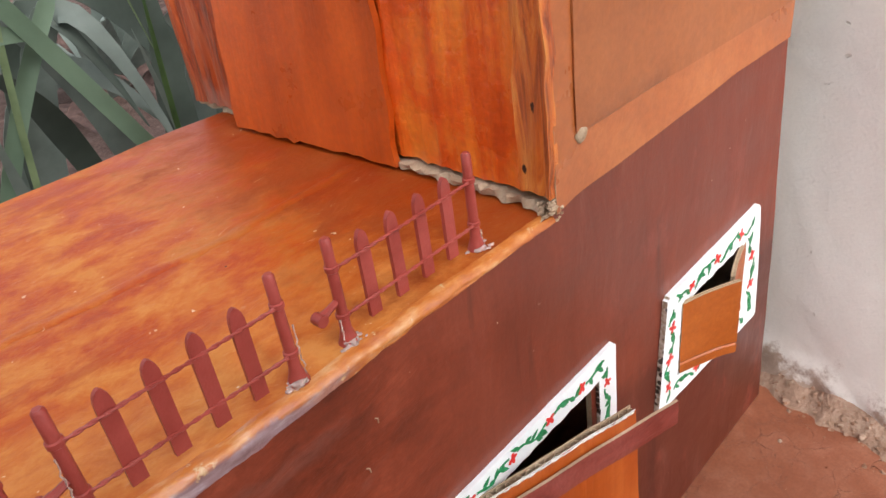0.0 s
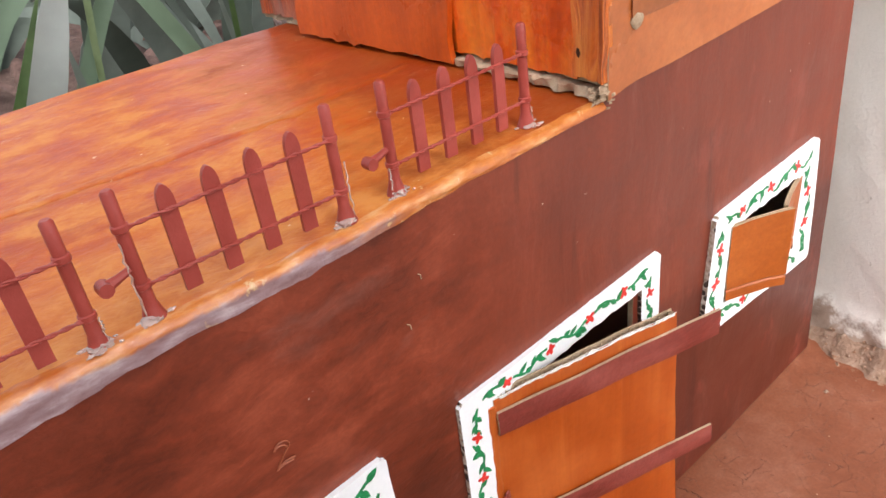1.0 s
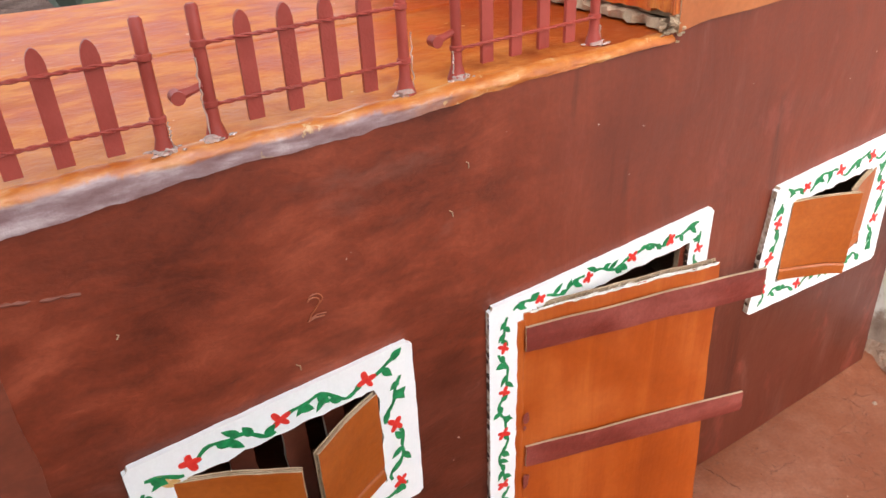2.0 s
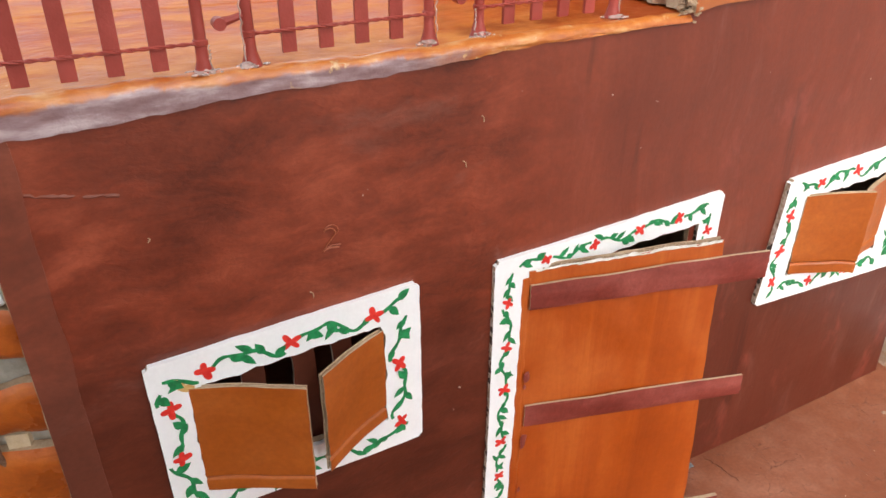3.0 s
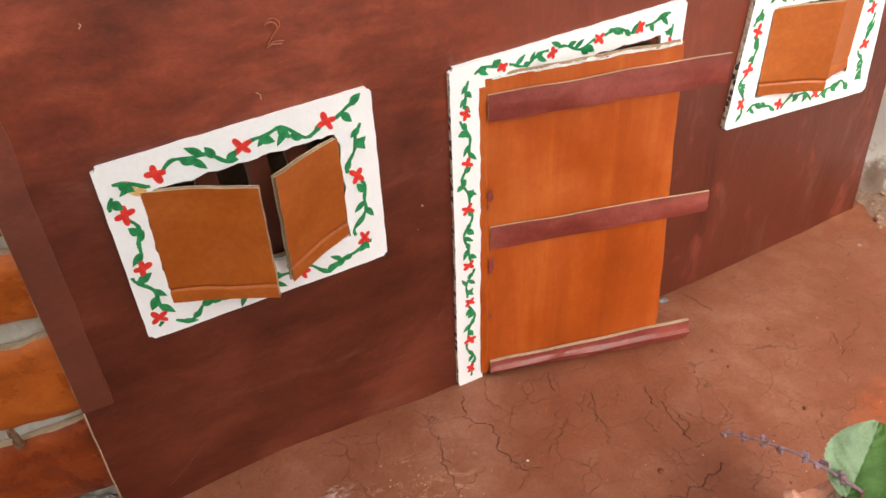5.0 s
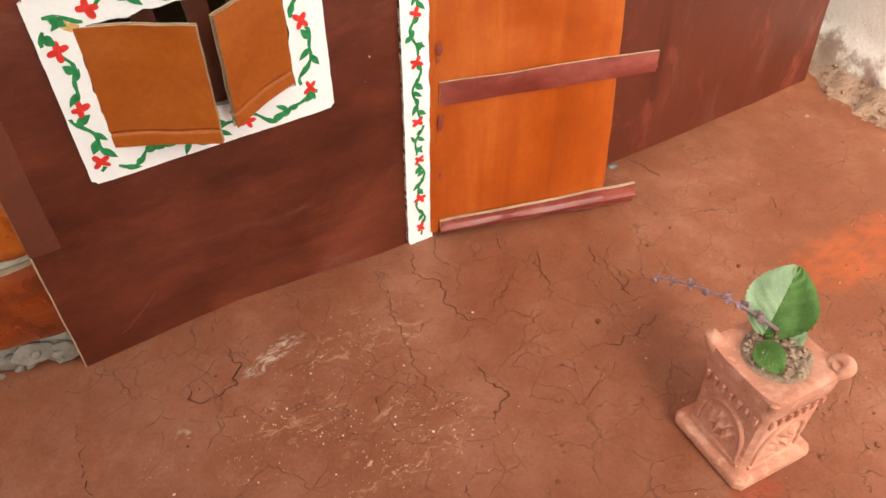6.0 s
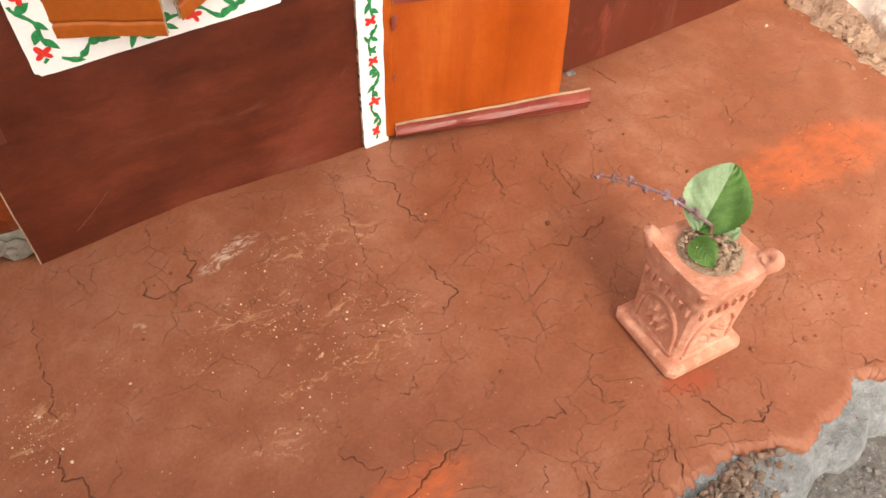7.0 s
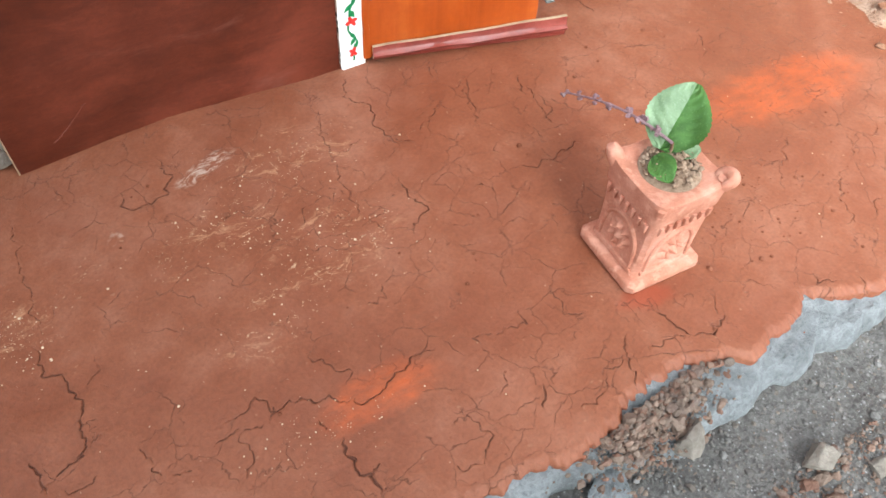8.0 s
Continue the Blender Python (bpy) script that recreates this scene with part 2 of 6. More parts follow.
def glue_material():
    g = Mat("dried_glue", 0.22)
    g.color((0.93, 0.74, 0.66))
    g.b.inputs["Transmission Weight"].default_value = 0.62
    return g.bump(g.grain(300, 3), 0.0006).m


def green_red(name, a, b):
    g = Mat(name, 0.45)
    n = g.grain(350, 3)
    g.color(g.ramp(n, [(0.35, a), (0.65, b)]))
    return g.bump(n, 0.0001).m


def lip_material():
    """The rounded paper edge of the roof: worn varnish peeled to pale paper, its lilac glint put into the colour."""
    g = Mat("roof_edge_paper", 0.3)
    w = g.warped(30, 0.03)
    big = g.grain(26, 5, 0.65, w)
    fine = g.grain(160, 4, 0.6, g.stretch(0.3, 1, 1))
    along = g.calc("ADD", g.axis(0), g.calc("MULTIPLY", g.calc("SUBTRACT", big, 0.5), 0.16))
    # lilac-grey glint of the hanging edge, painted in as colour
    grey = g.ramp(fine, [(0.3, (0.25, 0.135, 0.135)), (0.50, (0.38, 0.25, 0.26)), (0.66, (0.58, 0.46, 0.47))])
    orange = g.ramp(fine, [(0.3, (0.42, 0.090, 0.012)), (0.52, (0.58, 0.19, 0.035)), (0.74, (0.76, 0.44, 0.19))])
    low = g.step(g.calc("ADD", g.axis(2), g.calc("MULTIPLY", g.calc("SUBTRACT", big, 0.5), 0.012)), 0.3490, 0.3468)
    keep = g.calc("MULTIPLY", g.step(along, 0.235, 0.18), low)
    col = g.mix(keep, orange, grey)
    peel = g.calc("MULTIPLY", g.step(g.grain(95, 4, 0.65, w), 0.62, 0.68), g.step(along, 0.10, 0.14))
    col = g.mix(peel, col, (0.66, 0.43, 0.22))
    g.color(col)
    g.bump(big, 0.002)
    g.bump(fine, 0.0007)
    return g.coat(0.6, 0.16).m


def mud_material():
    g = Mat("dried_red_mud", 0.70, 0.45)
    flat = g.stretch(1, 1, 0.0)
    w = g.warped(16, 0.03, flat)
    w2 = g.warped(190, 0.0055, g.warped(55, 0.013, w))
    big = g.grain(7, 6, 0.6, flat)
    mid = g.grain(45, 5, 0.6, flat)
    fine = g.grain(420, 4, 0.65)
    tone = g.calc("ADD", g.calc("MULTIPLY", big, 0.6), g.calc("MULTIPLY", mid, 0.4))
    col = g.ramp(tone, [(0.34, (0.215, 0.058, 0.023)), (0.5, (0.278, 0.090, 0.042)), (0.66, (0.365, 0.146, 0.085))])
    col = g.mix(0.34, col, g.ramp(fine, [(0.3, 0.35), (0.66, 1.0)]), "MULTIPLY")
    # random darker brown mottling over the mud
    mottle = g.calc("MULTIPLY", g.step(g.grain(11, 5, 0.62, g.warped(6, 0.06, flat)), 0.46, 0.66), 0.38)
    col = g.mix(mottle, col, (0.185, 0.046, 0.018))
    # pale powdery smears and grit
    zone = g.calc("MAXIMUM", g.blob(0.145, -0.145, 0.055, 0.035, 0.0, w), g.blob(0.085, -0.108, 0.050, 0.030, 0.35, w))
    zone = g.calc("MAXIMUM", zone, g.calc("MAXIMUM", g.blob(-0.03, -0.120, 0.022, 0.030, 0.3, w), g.blob(0.018, -0.092, 0.034, 0.012, 0.6, w)))
    wide = g.calc("MAXIMUM", zone, g.calc("MAXIMUM", g.blob(0.150, -0.070, 0.06, 0.035, 0.3, w), g.blob(0.095, -0.178, 0.05, 0.025, 0.4, w)))
    turned = g.stretch(1, 1, 0.0, w2)
    lean = g.t.nodes.new("ShaderNodeMapping")
    lean.inputs["Rotation"].default_value = (0, 0, radians(-22))
    lean.inputs["Scale"].default_value = (0.42, 1.5, 0.0)
    g.put(lean.inputs["Vector"], turned)
    streak = g.grain(150, 5, 0.75, lean.outputs[0], 0.8)
    patch = g.step(g.grain(34, 3, 0.6, lean.outputs[0]), 0.48, 0.60)
    smear = g.calc("MULTIPLY", g.calc("MULTIPLY", wide, patch), g.step(streak, 0.50, 0.68))
    col = g.mix(g.calc("MULTIPLY", smear, 0.75), col, (0.62, 0.34, 0.19))
    fleck = g.calc("MULTIPLY", g.calc("MULTIPLY", wide, g.step(g.grain(60, 3, 0.6, lean.outputs[0]), 0.46, 0.56)), g.step(g.grain(380, 3, 0.65, w2), 0.62, 0.68))
    col = g.mix(g.calc("MULTIPLY", fleck, 0.7), col, (0.74, 0.52, 0.33))
    white = g.calc("MULTIPLY", g.blob(0.101, -0.052, 0.024, 0.008, 0.18, w), g.step(g.grain(240, 5, 0.75, lean.outputs[0]), 0.46, 0.60))
    white = g.calc("MAXIMUM", white, g.calc("MULTIPLY", g.calc("MULTIPLY", g.blob(0.033, -0.083, 0.008, 0.003, 0.7, w2), g.step(mid, 0.4, 0.5)), 0.6))
    col = g.mix(g.calc("MULTIPLY", white, 0.75), col, (0.62, 0.47, 0.38))
    dots = g.calc("MULTIPLY", g.step(g.cells(190, w2), 0.20, 0.09), g.step(g.grain(75, 2, 0.5, flat), 0.57, 0.64))
    col = g.mix(g.calc("MULTIPLY", dots, g.calc("ADD", g.calc("MULTIPLY", zone, 0.75), 0.15)), col, (0.70, 0.46, 0.29))
    # bright orange powder
    powder = g.calc("MAXIMUM", g.blob(0.500, -0.180, 0.100, 0.030, -0.06, w2), g.blob(0.122, -0.248, 0.044, 0.017, 0.0, w2))
    wet = g.blob(0.281, -0.272, 0.022, 0.010, -0.2, w2)
    powder = g.calc("MULTIPLY", powder, g.ramp(mid, [(0.3, 0.35), (0.6, 1.0)]))
    powder = g.calc("MULTIPLY", powder, g.ramp(g.grain(130, 4, 0.7, g.stretch(0.5, 1.2, 0.0)), [(0.32, 0.15), (0.62, 1.0)]))
    col = g.mix(g.calc("MULTIPLY", powder, 0.84), col, (0.50, 0.098, 0.022))
    col = g.mix(g.calc("MULTIPLY", wet, 0.7), col, (0.30, 0.055, 0.020))
    g.b.inputs["Sheen Roughness"].default_value = 0.4
    g.b.inputs["Sheen Tint"].default_value = (1.0, 0.62, 0.45, 1)
    # hairline drying cracks between the open ones
    c2 = g.cells(38, w2, "DISTANCE_TO_EDGE")
    c3 = g.cells(26, g.warped(190, 0.0055, g.warped(60, 0.012, g.stretch(1, 1.15, 0.0))), "DISTANCE_TO_EDGE")
    dense = g.step(g.calc("ADD", g.grain(8, 3, 0.5, flat), g.calc("MULTIPLY", g.axis(0), 0.55)), 0.38, 0.70)
    m2 = g.step(g.calc("ADD", g.grain(22, 2, 0.5, g.stretch(1, 1.3, 0)), g.calc("MULTIPLY", dense, 0.12)), 0.585, 0.635)
    m3 = g.step(g.calc("ADD", g.grain(19, 2, 0.5, g.stretch(1.2, 1, 0)), g.calc("MULTIPLY", dense, 0.13)), 0.585, 0.635)
    thin = g.ramp(g.grain(45, 2, 0.5, flat), [(0.35, 0.25), (0.6, 1.0)])
    k2 = g.calc("MULTIPLY", g.calc("MULTIPLY", g.step(c2, 0.0090, 0.002), m2), thin)
    k3 = g.calc("MULTIPLY", g.calc("MULTIPLY", g.step(c3, 0.0080, 0.002), m3), thin)
    cleft = g.t.nodes.new("ShaderNodeAttribute")
    cleft.attribute_name = "cleft"
    deep = g.step(cleft.outputs["Fac"], 2.0, 0.8)
    crack = g.calc("MAXIMUM", g.calc("MULTIPLY", g.calc("MAXIMUM", k2, k3), 0.75), deep)
    g.put(g.b.inputs["Sheen Weight"], g.calc("MULTIPLY", g.calc("SUBTRACT", 1.0, crack), 0.10))
    # cracks darkened so that the mud colour carries their inner shade
    col = g.mix(g.calc("MULTIPLY", crack, 0.78), col, (0.085, 0.020, 0.006))
    g.color(col)
    g.rough(g.ramp(big, [(0.35, 0.48), (0.65, 0.72)]))
    g.bump(mid, 0.0016)
    g.bump(g.calc("SUBTRACT", 1.0, crack), 0.0007)
    g.bump(fine, 0.0004)
    g.bump(g.calc("MULTIPLY", dots, zone), 0.0006)
    return g.m


def plaster_material():
    g = Mat("limewashed_plaster", 0.9, 0.2)
    w = g.warped(40, 0.012)
    lump = g.grain(55, 6, 0.68, g.warped(30, 0.01))
    sand = g.grain(330, 4, 0.7)
    pits = g.cells(42, g.warped(60, 0.02))
    big = g.grain(6, 5, 0.6)
    col = g.ramp(big, [(0.3, (0.87, 0.83, 0.77)), (0.6, (0.91, 0.875, 0.825)), (0.8, (0.92, 0.895, 0.855))])
    col = g.mix(0.10, col, g.ramp(sand, [(0.3, 0.55), (0.6, 1.0)]), "MULTIPLY")
    # mud splashed and crumbled along the foot
    h = g.calc("ADD", g.axis(2), g.calc("MULTIPLY", g.calc("SUBTRACT", g.grain(28, 6, 0.7), 0.5), -0.16))
    splash = g.step(h, 0.044, 0.010)
    col = g.mix(g.calc("MULTIPLY", splash, 0.85), col, g.mix(sand, (0.20, 0.105, 0.065), (0.40, 0.27, 0.19)))
    spots = g.calc("MULTIPLY", g.step(g.grain(26, 5, 0.6, w), 0.64, 0.70), g.step(g.axis(2), 0.20, 0.10))
    col = g.mix(g.calc("MULTIPLY", spots, 0.7), col, (0.36, 0.20, 0.13))
    hole = g.calc("MULTIPLY", g.step(pits, 0.10, 0.05), g.step(g.grain(14, 2), 0.5, 0.6))
    col = g.mix(g.calc("MULTIPLY", hole, 0.45), col, (0.50, 0.44, 0.36))
    g.color(col)
    g.bump(lump, 0.0006)
    g.bump(g.calc("SUBTRACT", 1.0, hole), 0.0008)
    return g.bump(sand, 0.0006).m


def terracotta_material():
    g = Mat("terracotta", 0.82, 0.25)
    big = g.grain(60, 5)
    fine = g.grain(700, 3)
    col = g.ramp(big, [(0.3, (0.47, 0.185, 0.115)), (0.55, (0.58, 0.255, 0.172)), (0.75, (0.69, 0.370, 0.280))])
    col = g.mix(0.25, col, g.ramp(fine, [(0.3, 0.4), (0.7, 1.0)]), "MULTIPLY")
    dust = g.calc("MULTIPLY", g.step(g.grain(110, 4, 0.6), 0.5, 0.62), 0.45)
    col = g.mix(dust, col, (0.72, 0.40, 0.29))
    g.color(col)
    return g.bump(fine, 0.0004).bump(g.grain(150, 4), 0.0006).m


def speckled(name, a, b, c, scale, rough=0.9, bump=0.002, flecks=None, tints=None):
    g = Mat(name, rough, 0.25)
    big = g.grain(scale * 0.2, 5, 0.6)
    grit = g.grain(scale, 5, 0.75)
    col = g.ramp(g.calc("ADD", g.calc("MULTIPLY", big, 0.4), g.calc("MULTIPLY", grit, 0.6)), [(0.32, a), (0.5, b), (0.68, c)])
    if flecks:
        col = g.mix(g.step(g.cells(scale * 1.2), 0.16, 0.08), col, flecks)
    if tints:
        col = g.mix(0.6, col, g.mix(0.5, g.ramp(g.island(), [(k / (len(tints) - 1), t) for k, t in enumerate(tints)]), g.ramp(grit, [(0.3, 0.05), (0.7, 0.45)]), "SOFT_LIGHT"))
    g.color(col)
    g.bump(grit, bump)
    return g.bump(g.grain(scale * 4, 3), bump * 0.25).m


def yard_material():
    """One sheet of ground: grey sand in front, brown leaf-strewn soil behind."""
    g = Mat("yard_ground", 0.92, 0.2)
    grit = g.grain(260, 5, 0.75)
    big = g.grain(18, 5, 0.6)
    fac = g.calc("ADD", g.calc("MULTIPLY", big, 0.4), g.calc("MULTIPLY", grit, 0.6))
    sand = g.ramp(fac, [(0.32, (0.070, 0.062, 0.057)), (0.5, (0.140, 0.128, 0.120)), (0.68, (0.25, 0.237, 0.225))])
    sand = g.mix(g.step(g.cells(260), 0.2, 0.1), sand, (0.34, 0.34, 0.335))
    soil = g.ramp(fac, [(0.34, (0.045, 0.026, 0.020)), (0.5, (0.13, 0.080, 0.065)), (0.68, (0.27, 0.20, 0.175))])
    far = g.ramp(g.grain(5, 6, 0.6), [(0.3, (0.17, 0.145, 0.120)), (0.7, (0.32, 0.275, 0.235))])
    roam = g.warped(0.9, 1.6)
    sand = g.mix(g.step(g.axis(1, roam), -0.6, -1.6), sand, far)
    soil = g.mix(g.step(g.calc("ABSOLUTE", g.axis(0, roam)), 1.6, 3.2), soil, far)
    soil = g.mix(g.step(g.axis(1, roam), 3.4, 5.5), soil, far)
    g.color(g.mix(g.step(g.calc("ADD", g.axis(1), g.calc("MULTIPLY", g.calc("SUBTRACT", g.grain(3, 4), 0.5), 0.5)), 0.0, 0.3), sand, soil))
    g.bump(grit, 0.003)
    return g.bump(g.grain(40, 4), 0.006).m


def leaf_material(name, a, b, vein, scale=40, rough=0.45, spots=0.4):
    g = Mat(name, rough, 0.4)
    n = g.grain(scale, 4)
    col = g.ramp(n, [(0.3, a), (0.7, b)])
    col = g.mix(g.calc("MULTIPLY", g.step(g.grain(scale * 9, 3), 0.55, 0.7), spots), col, vein)
    g.color(col)
    col = g.mix(0.45, col, g.ramp(g.grain(scale * 0.5, 4, 0.6), [(0.34, 0.55), (0.60, 1.0)]), "MULTIPLY")
    g.color(col)
    return g.bump(g.grain(scale * 8, 3), 0.0003).m


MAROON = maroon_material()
MAROON_STRIP = maroon_material("maroon_strip_paint", True)
ROOF = roof_material()
BARK = bark_material("bark_paint", 0.8)
BARK_BRIGHT = bark_material("bright_bark_paint", 0.1, (0.24, 0.040, 0.006), (0.62, 0.13, 0.013), (0.80, 0.28, 0.045))
CARD = raw_card_material()
CARD_EDGE = card_edge_material()
TORN = speckled("torn_white_paper", (0.50, 0.42, 0.34), (0.74, 0.70, 0.64), (0.86, 0.85, 0.83), 160, 0.85, 0.0006)
PLASTIC = plastic_material()
GLUE = glue_material()
GREEN = green_red("green_paint", (0.006, 0.165, 0.050), (0.014, 0.28, 0.090))
RED = green_red("red_paint", (0.66, 0.020, 0.014), (0.78, 0.045, 0.030))
YELLOW = green_red("ochre_stain", (0.62, 0.36, 0.12), (0.70, 0.48, 0.22))
MARK = green_red("dull_orange_mark", (0.30, 0.075, 0.030), (0.38, 0.105, 0.045))
LIP = lip_material()
MUD = mud_material()
PLASTER = plaster_material()
CLAY = terracotta_material()
CEMENT = speckled("grey_cement", (0.115, 0.118, 0.121), (0.205, 0.213, 0.219), (0.33, 0.342, 0.35), 130, 0.9, 0.0026)
YARD = yard_material()
SOIL = speckled("potting_soil", (0.15, 0.095, 0.060), (0.30, 0.205, 0.142), (0.47, 0.355, 0.265), 420, 0.95, 0.0004)
SKIRT = speckled("crumbled_mud", (0.15, 0.075, 0.046), (0.32, 0.165, 0.102), (0.55, 0.40, 0.30), 90, 0.95, 0.003, None, [(0.30, 0.14, 0.085), (0.46, 0.34, 0.25), (0.34, 0.17, 0.10), (0.55, 0.45, 0.36), (0.26, 0.13, 0.08)])
STONE = speckled("grey_stone", (0.13, 0.110, 0.092), (0.22, 0.19, 0.16), (0.34, 0.30, 0.255), 120, 0.85, 0.001)
CLOD = speckled("red_brown_clod", (0.105, 0.066, 0.050), (0.195, 0.130, 0.100), (0.34, 0.255, 0.205), 130, 0.95, 0.0016, None, [(0.28, 0.13, 0.085), (0.17, 0.13, 0.105), (0.32, 0.25, 0.20), (0.24, 0.11, 0.07), (0.20, 0.18, 0.165), (0.30, 0.205, 0.15), (0.15, 0.13, 0.115)])
PEBBLE = speckled("pebble_grit", (0.085, 0.075, 0.068), (0.175, 0.160, 0.148), (0.33, 0.315, 0.30), 90, 0.9, 0.0008, None, [(0.11, 0.10, 0.095), (0.24, 0.23, 0.22), (0.17, 0.13, 0.10), (0.30, 0.29, 0.285), (0.14, 0.125, 0.115), (0.28, 0.21, 0.16)])
MUDCRUMB = speckled("mud_crumb", (0.11, 0.034, 0.016), (0.20, 0.068, 0.036), (0.32, 0.14, 0.085), 200, 0.95, 0.0004)
GRIT = speckled("pale_grit", (0.52, 0.34, 0.22), (0.70, 0.52, 0.36), (0.82, 0.70, 0.56), 300, 0.85, 0.0003)
BACKING = speckled("pale_plaster_backing", (0.34, 0.31, 0.25), (0.52, 0.49, 0.42), (0.66, 0.64, 0.58), 60, 0.9, 0.0012)
BLOCK = speckled("bare_beige_wood", (0.42, 0.29, 0.16), (0.60, 0.46, 0.29), (0.72, 0.60, 0.42), 90, 0.8, 0.0006)
HOLLOW = speckled("dark_hollow_bark", (0.030, 0.010, 0.005), (0.060, 0.020, 0.010), (0.12, 0.045, 0.022), 200, 0.9, 0.001)
TWIG = speckled("dry_twig", (0.08, 0.04, 0.025), (0.17, 0.09, 0.055), (0.30, 0.19, 0.12), 200, 0.9, 0.001)
LEAF = leaf_material("basil_leaf", (0.155, 0.235, 0.115), (0.220, 0.315, 0.170), (0.32, 0.42, 0.26), 90)
# darker leaf green; on the folded leaf it stands for the shaded half
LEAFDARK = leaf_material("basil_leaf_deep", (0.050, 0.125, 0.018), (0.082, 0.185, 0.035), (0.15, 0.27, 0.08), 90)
PURPLE = leaf_material("basil_flower", (0.18, 0.090, 0.105), (0.31, 0.195, 0.215), (0.48, 0.36, 0.37), 300)
ALOE = leaf_material("aloe_leaf", (0.105, 0.128, 0.108), (0.165, 0.192, 0.165), (0.18, 0.23, 0.18), 14, 0.6, 0.08)
ALOE_PALE = leaf_material("pale_aloe_leaf", (0.28, 0.31, 0.29), (0.36, 0.39, 0.37), (0.42, 0.46, 0.43), 12, 0.55, 0.1)
# darker copy of the aloe leaf, with shade put into its colour
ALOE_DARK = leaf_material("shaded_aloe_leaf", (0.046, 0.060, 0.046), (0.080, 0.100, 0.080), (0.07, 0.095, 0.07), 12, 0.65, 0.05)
STRAP = leaf_material("strap_leaf", (0.110, 0.165, 0.105), (0.175, 0.245, 0.165), (0.20, 0.28, 0.18), 9, 0.5, 0.08)
GRASS_PALE = leaf_material("pale_grass_blade", (0.12, 0.165, 0.075), (0.18, 0.235, 0.12), (0.24, 0.30, 0.17), 30, 0.5, 0.1)
GRASS_DARK = leaf_material("dark_grass_blade", (0.040, 0.080, 0.022), (0.075, 0.130, 0.040), (0.13, 0.17, 0.07), 30, 0.5, 0.1)
DRY = leaf_material("dry_leaf", (0.045, 0.022, 0.017), (0.125, 0.072, 0.058), (0.21, 0.145, 0.125), 40, 0.85)


# ---- mesh helpers ----
def thing(name, label, category, place=(0, 0, 0), group="", kind=""):
    ob = new(name)
    ob.empty_display_size = 0.02
    ob.location = place
    return tagged(ob, label, category, group, kind)


def part(name, bm, mats, parent=None, label="", smooth=True, kind=""):
    """Links a bmesh, made in world metres, as one mesh object under its parent."""
    me = bpy.data.meshes.new(name)
    bmesh.ops.recalc_face_normals(bm, faces=bm.faces[:])
    for e in bm.edges:
        if len(e.link_faces) == 2 and e.calc_face_angle(0) > 0.75:
            e.smooth = False
    bm.to_mesh(me)
    bm.free()
    for m in mats if isinstance(mats, (list, tuple)) else [mats]:
        me.materials.append(m)
    for p in me.polygons:
        p.use_smooth = smooth
    ob = new(name, me)
    if parent:
        root = Vector((0, 0, 0))
        o = parent
        while o:
            root += o.location
            o = o.parent
        ob.parent = parent
        ob.location = -root
    return tagged(ob, label, "", "", kind)


def steps(a, b, size):
    n = max(1, round(abs(b - a) / size))
    return [a + (b - a) * k / n for k in range(n + 1)]


def breaks(values, size):
    out = []
    for a, b in zip(values, values[1:]):
        out += steps(a, b, size)[:-1]
    return out + [values[-1]]


def panel(bm, us, vs, front, back, keep=None, side_index=0, back_index=0):
    """A sheet with thickness over a grid; cells that keep() refuses are holes with real edges."""
    nu, nv = len(us), len(vs)
    cell = [[keep is None or keep((us[i] + us[i + 1]) / 2, (vs[j] + vs[j + 1]) / 2) for j in range(nv - 1)] for i in range(nu - 1)]
    vf, vb = {}, {}

    def corner(store, fn, i, j):
        if (i, j) not in store:
            store[i, j] = bm.verts.new(fn(us[i], vs[j]))
        return store[i, j]

    def full(i, j):
        return 0 <= i < nu - 1 and 0 <= j < nv - 1 and cell[i][j]

    for i in range(nu - 1):
        for j in range(nv - 1):
            if not cell[i][j]:
                continue
            q = [(i, j), (i + 1, j), (i + 1, j + 1), (i, j + 1)]
            bm.faces.new([corner(vf, front, *c) for c in q])
            bm.faces.new([corner(vb, back, *c) for c in reversed(q)]).material_index = back_index
            for (di, dj), a, b in (((0, -1), 0, 1), ((1, 0), 1, 2), ((0, 1), 2, 3), ((-1, 0), 3, 0)):
                if not full(i + di, j + dj):
                    f = bm.faces.new([corner(vf, front, *q[a]), corner(vb, back, *q[a]), corner(vb, back, *q[b]), corner(vf, front, *q[b])])
                    f.material_index = side_index
                    f.smooth = False
    return bm


def wob(x, y, z, scale, amount):
    return noise.noise(Vector((x * scale, y * scale, z * scale))) * amount


def tube(bm, pts, radii, seg=8, cap=True, flat=1.0):
    """A tapered tube along points."""
    pts = [Vector(p) for p in pts]
    if not isinstance(radii, (list, tuple)):
        radii = [radii] * len(pts)
    rings = []
    side = None
    for k, p in enumerate(pts):
        d = (pts[min(k + 1, len(pts) - 1)] - pts[max(k - 1, 0)]).normalized()
        if side is None:
            side = d.orthogonal().normalized()
        side = (side - d * side.dot(d)).normalized()
        up = d.cross(side)
        rings.append([bm.verts.new(p + (side * math.cos(a) + up * math.sin(a) * flat) * radii[k]) for a in [2 * math.pi * s / seg for s in range(seg)]])
    for r0, r1 in zip(rings, rings[1:]):
        for s in range(seg):
            bm.faces.new((r0[s], r0[(s + 1) % seg], r1[(s + 1) % seg], r1[s]))
    if cap:
        bm.faces.new(rings[0][::-1])
        bm.faces.new(rings[-1])
    return bm


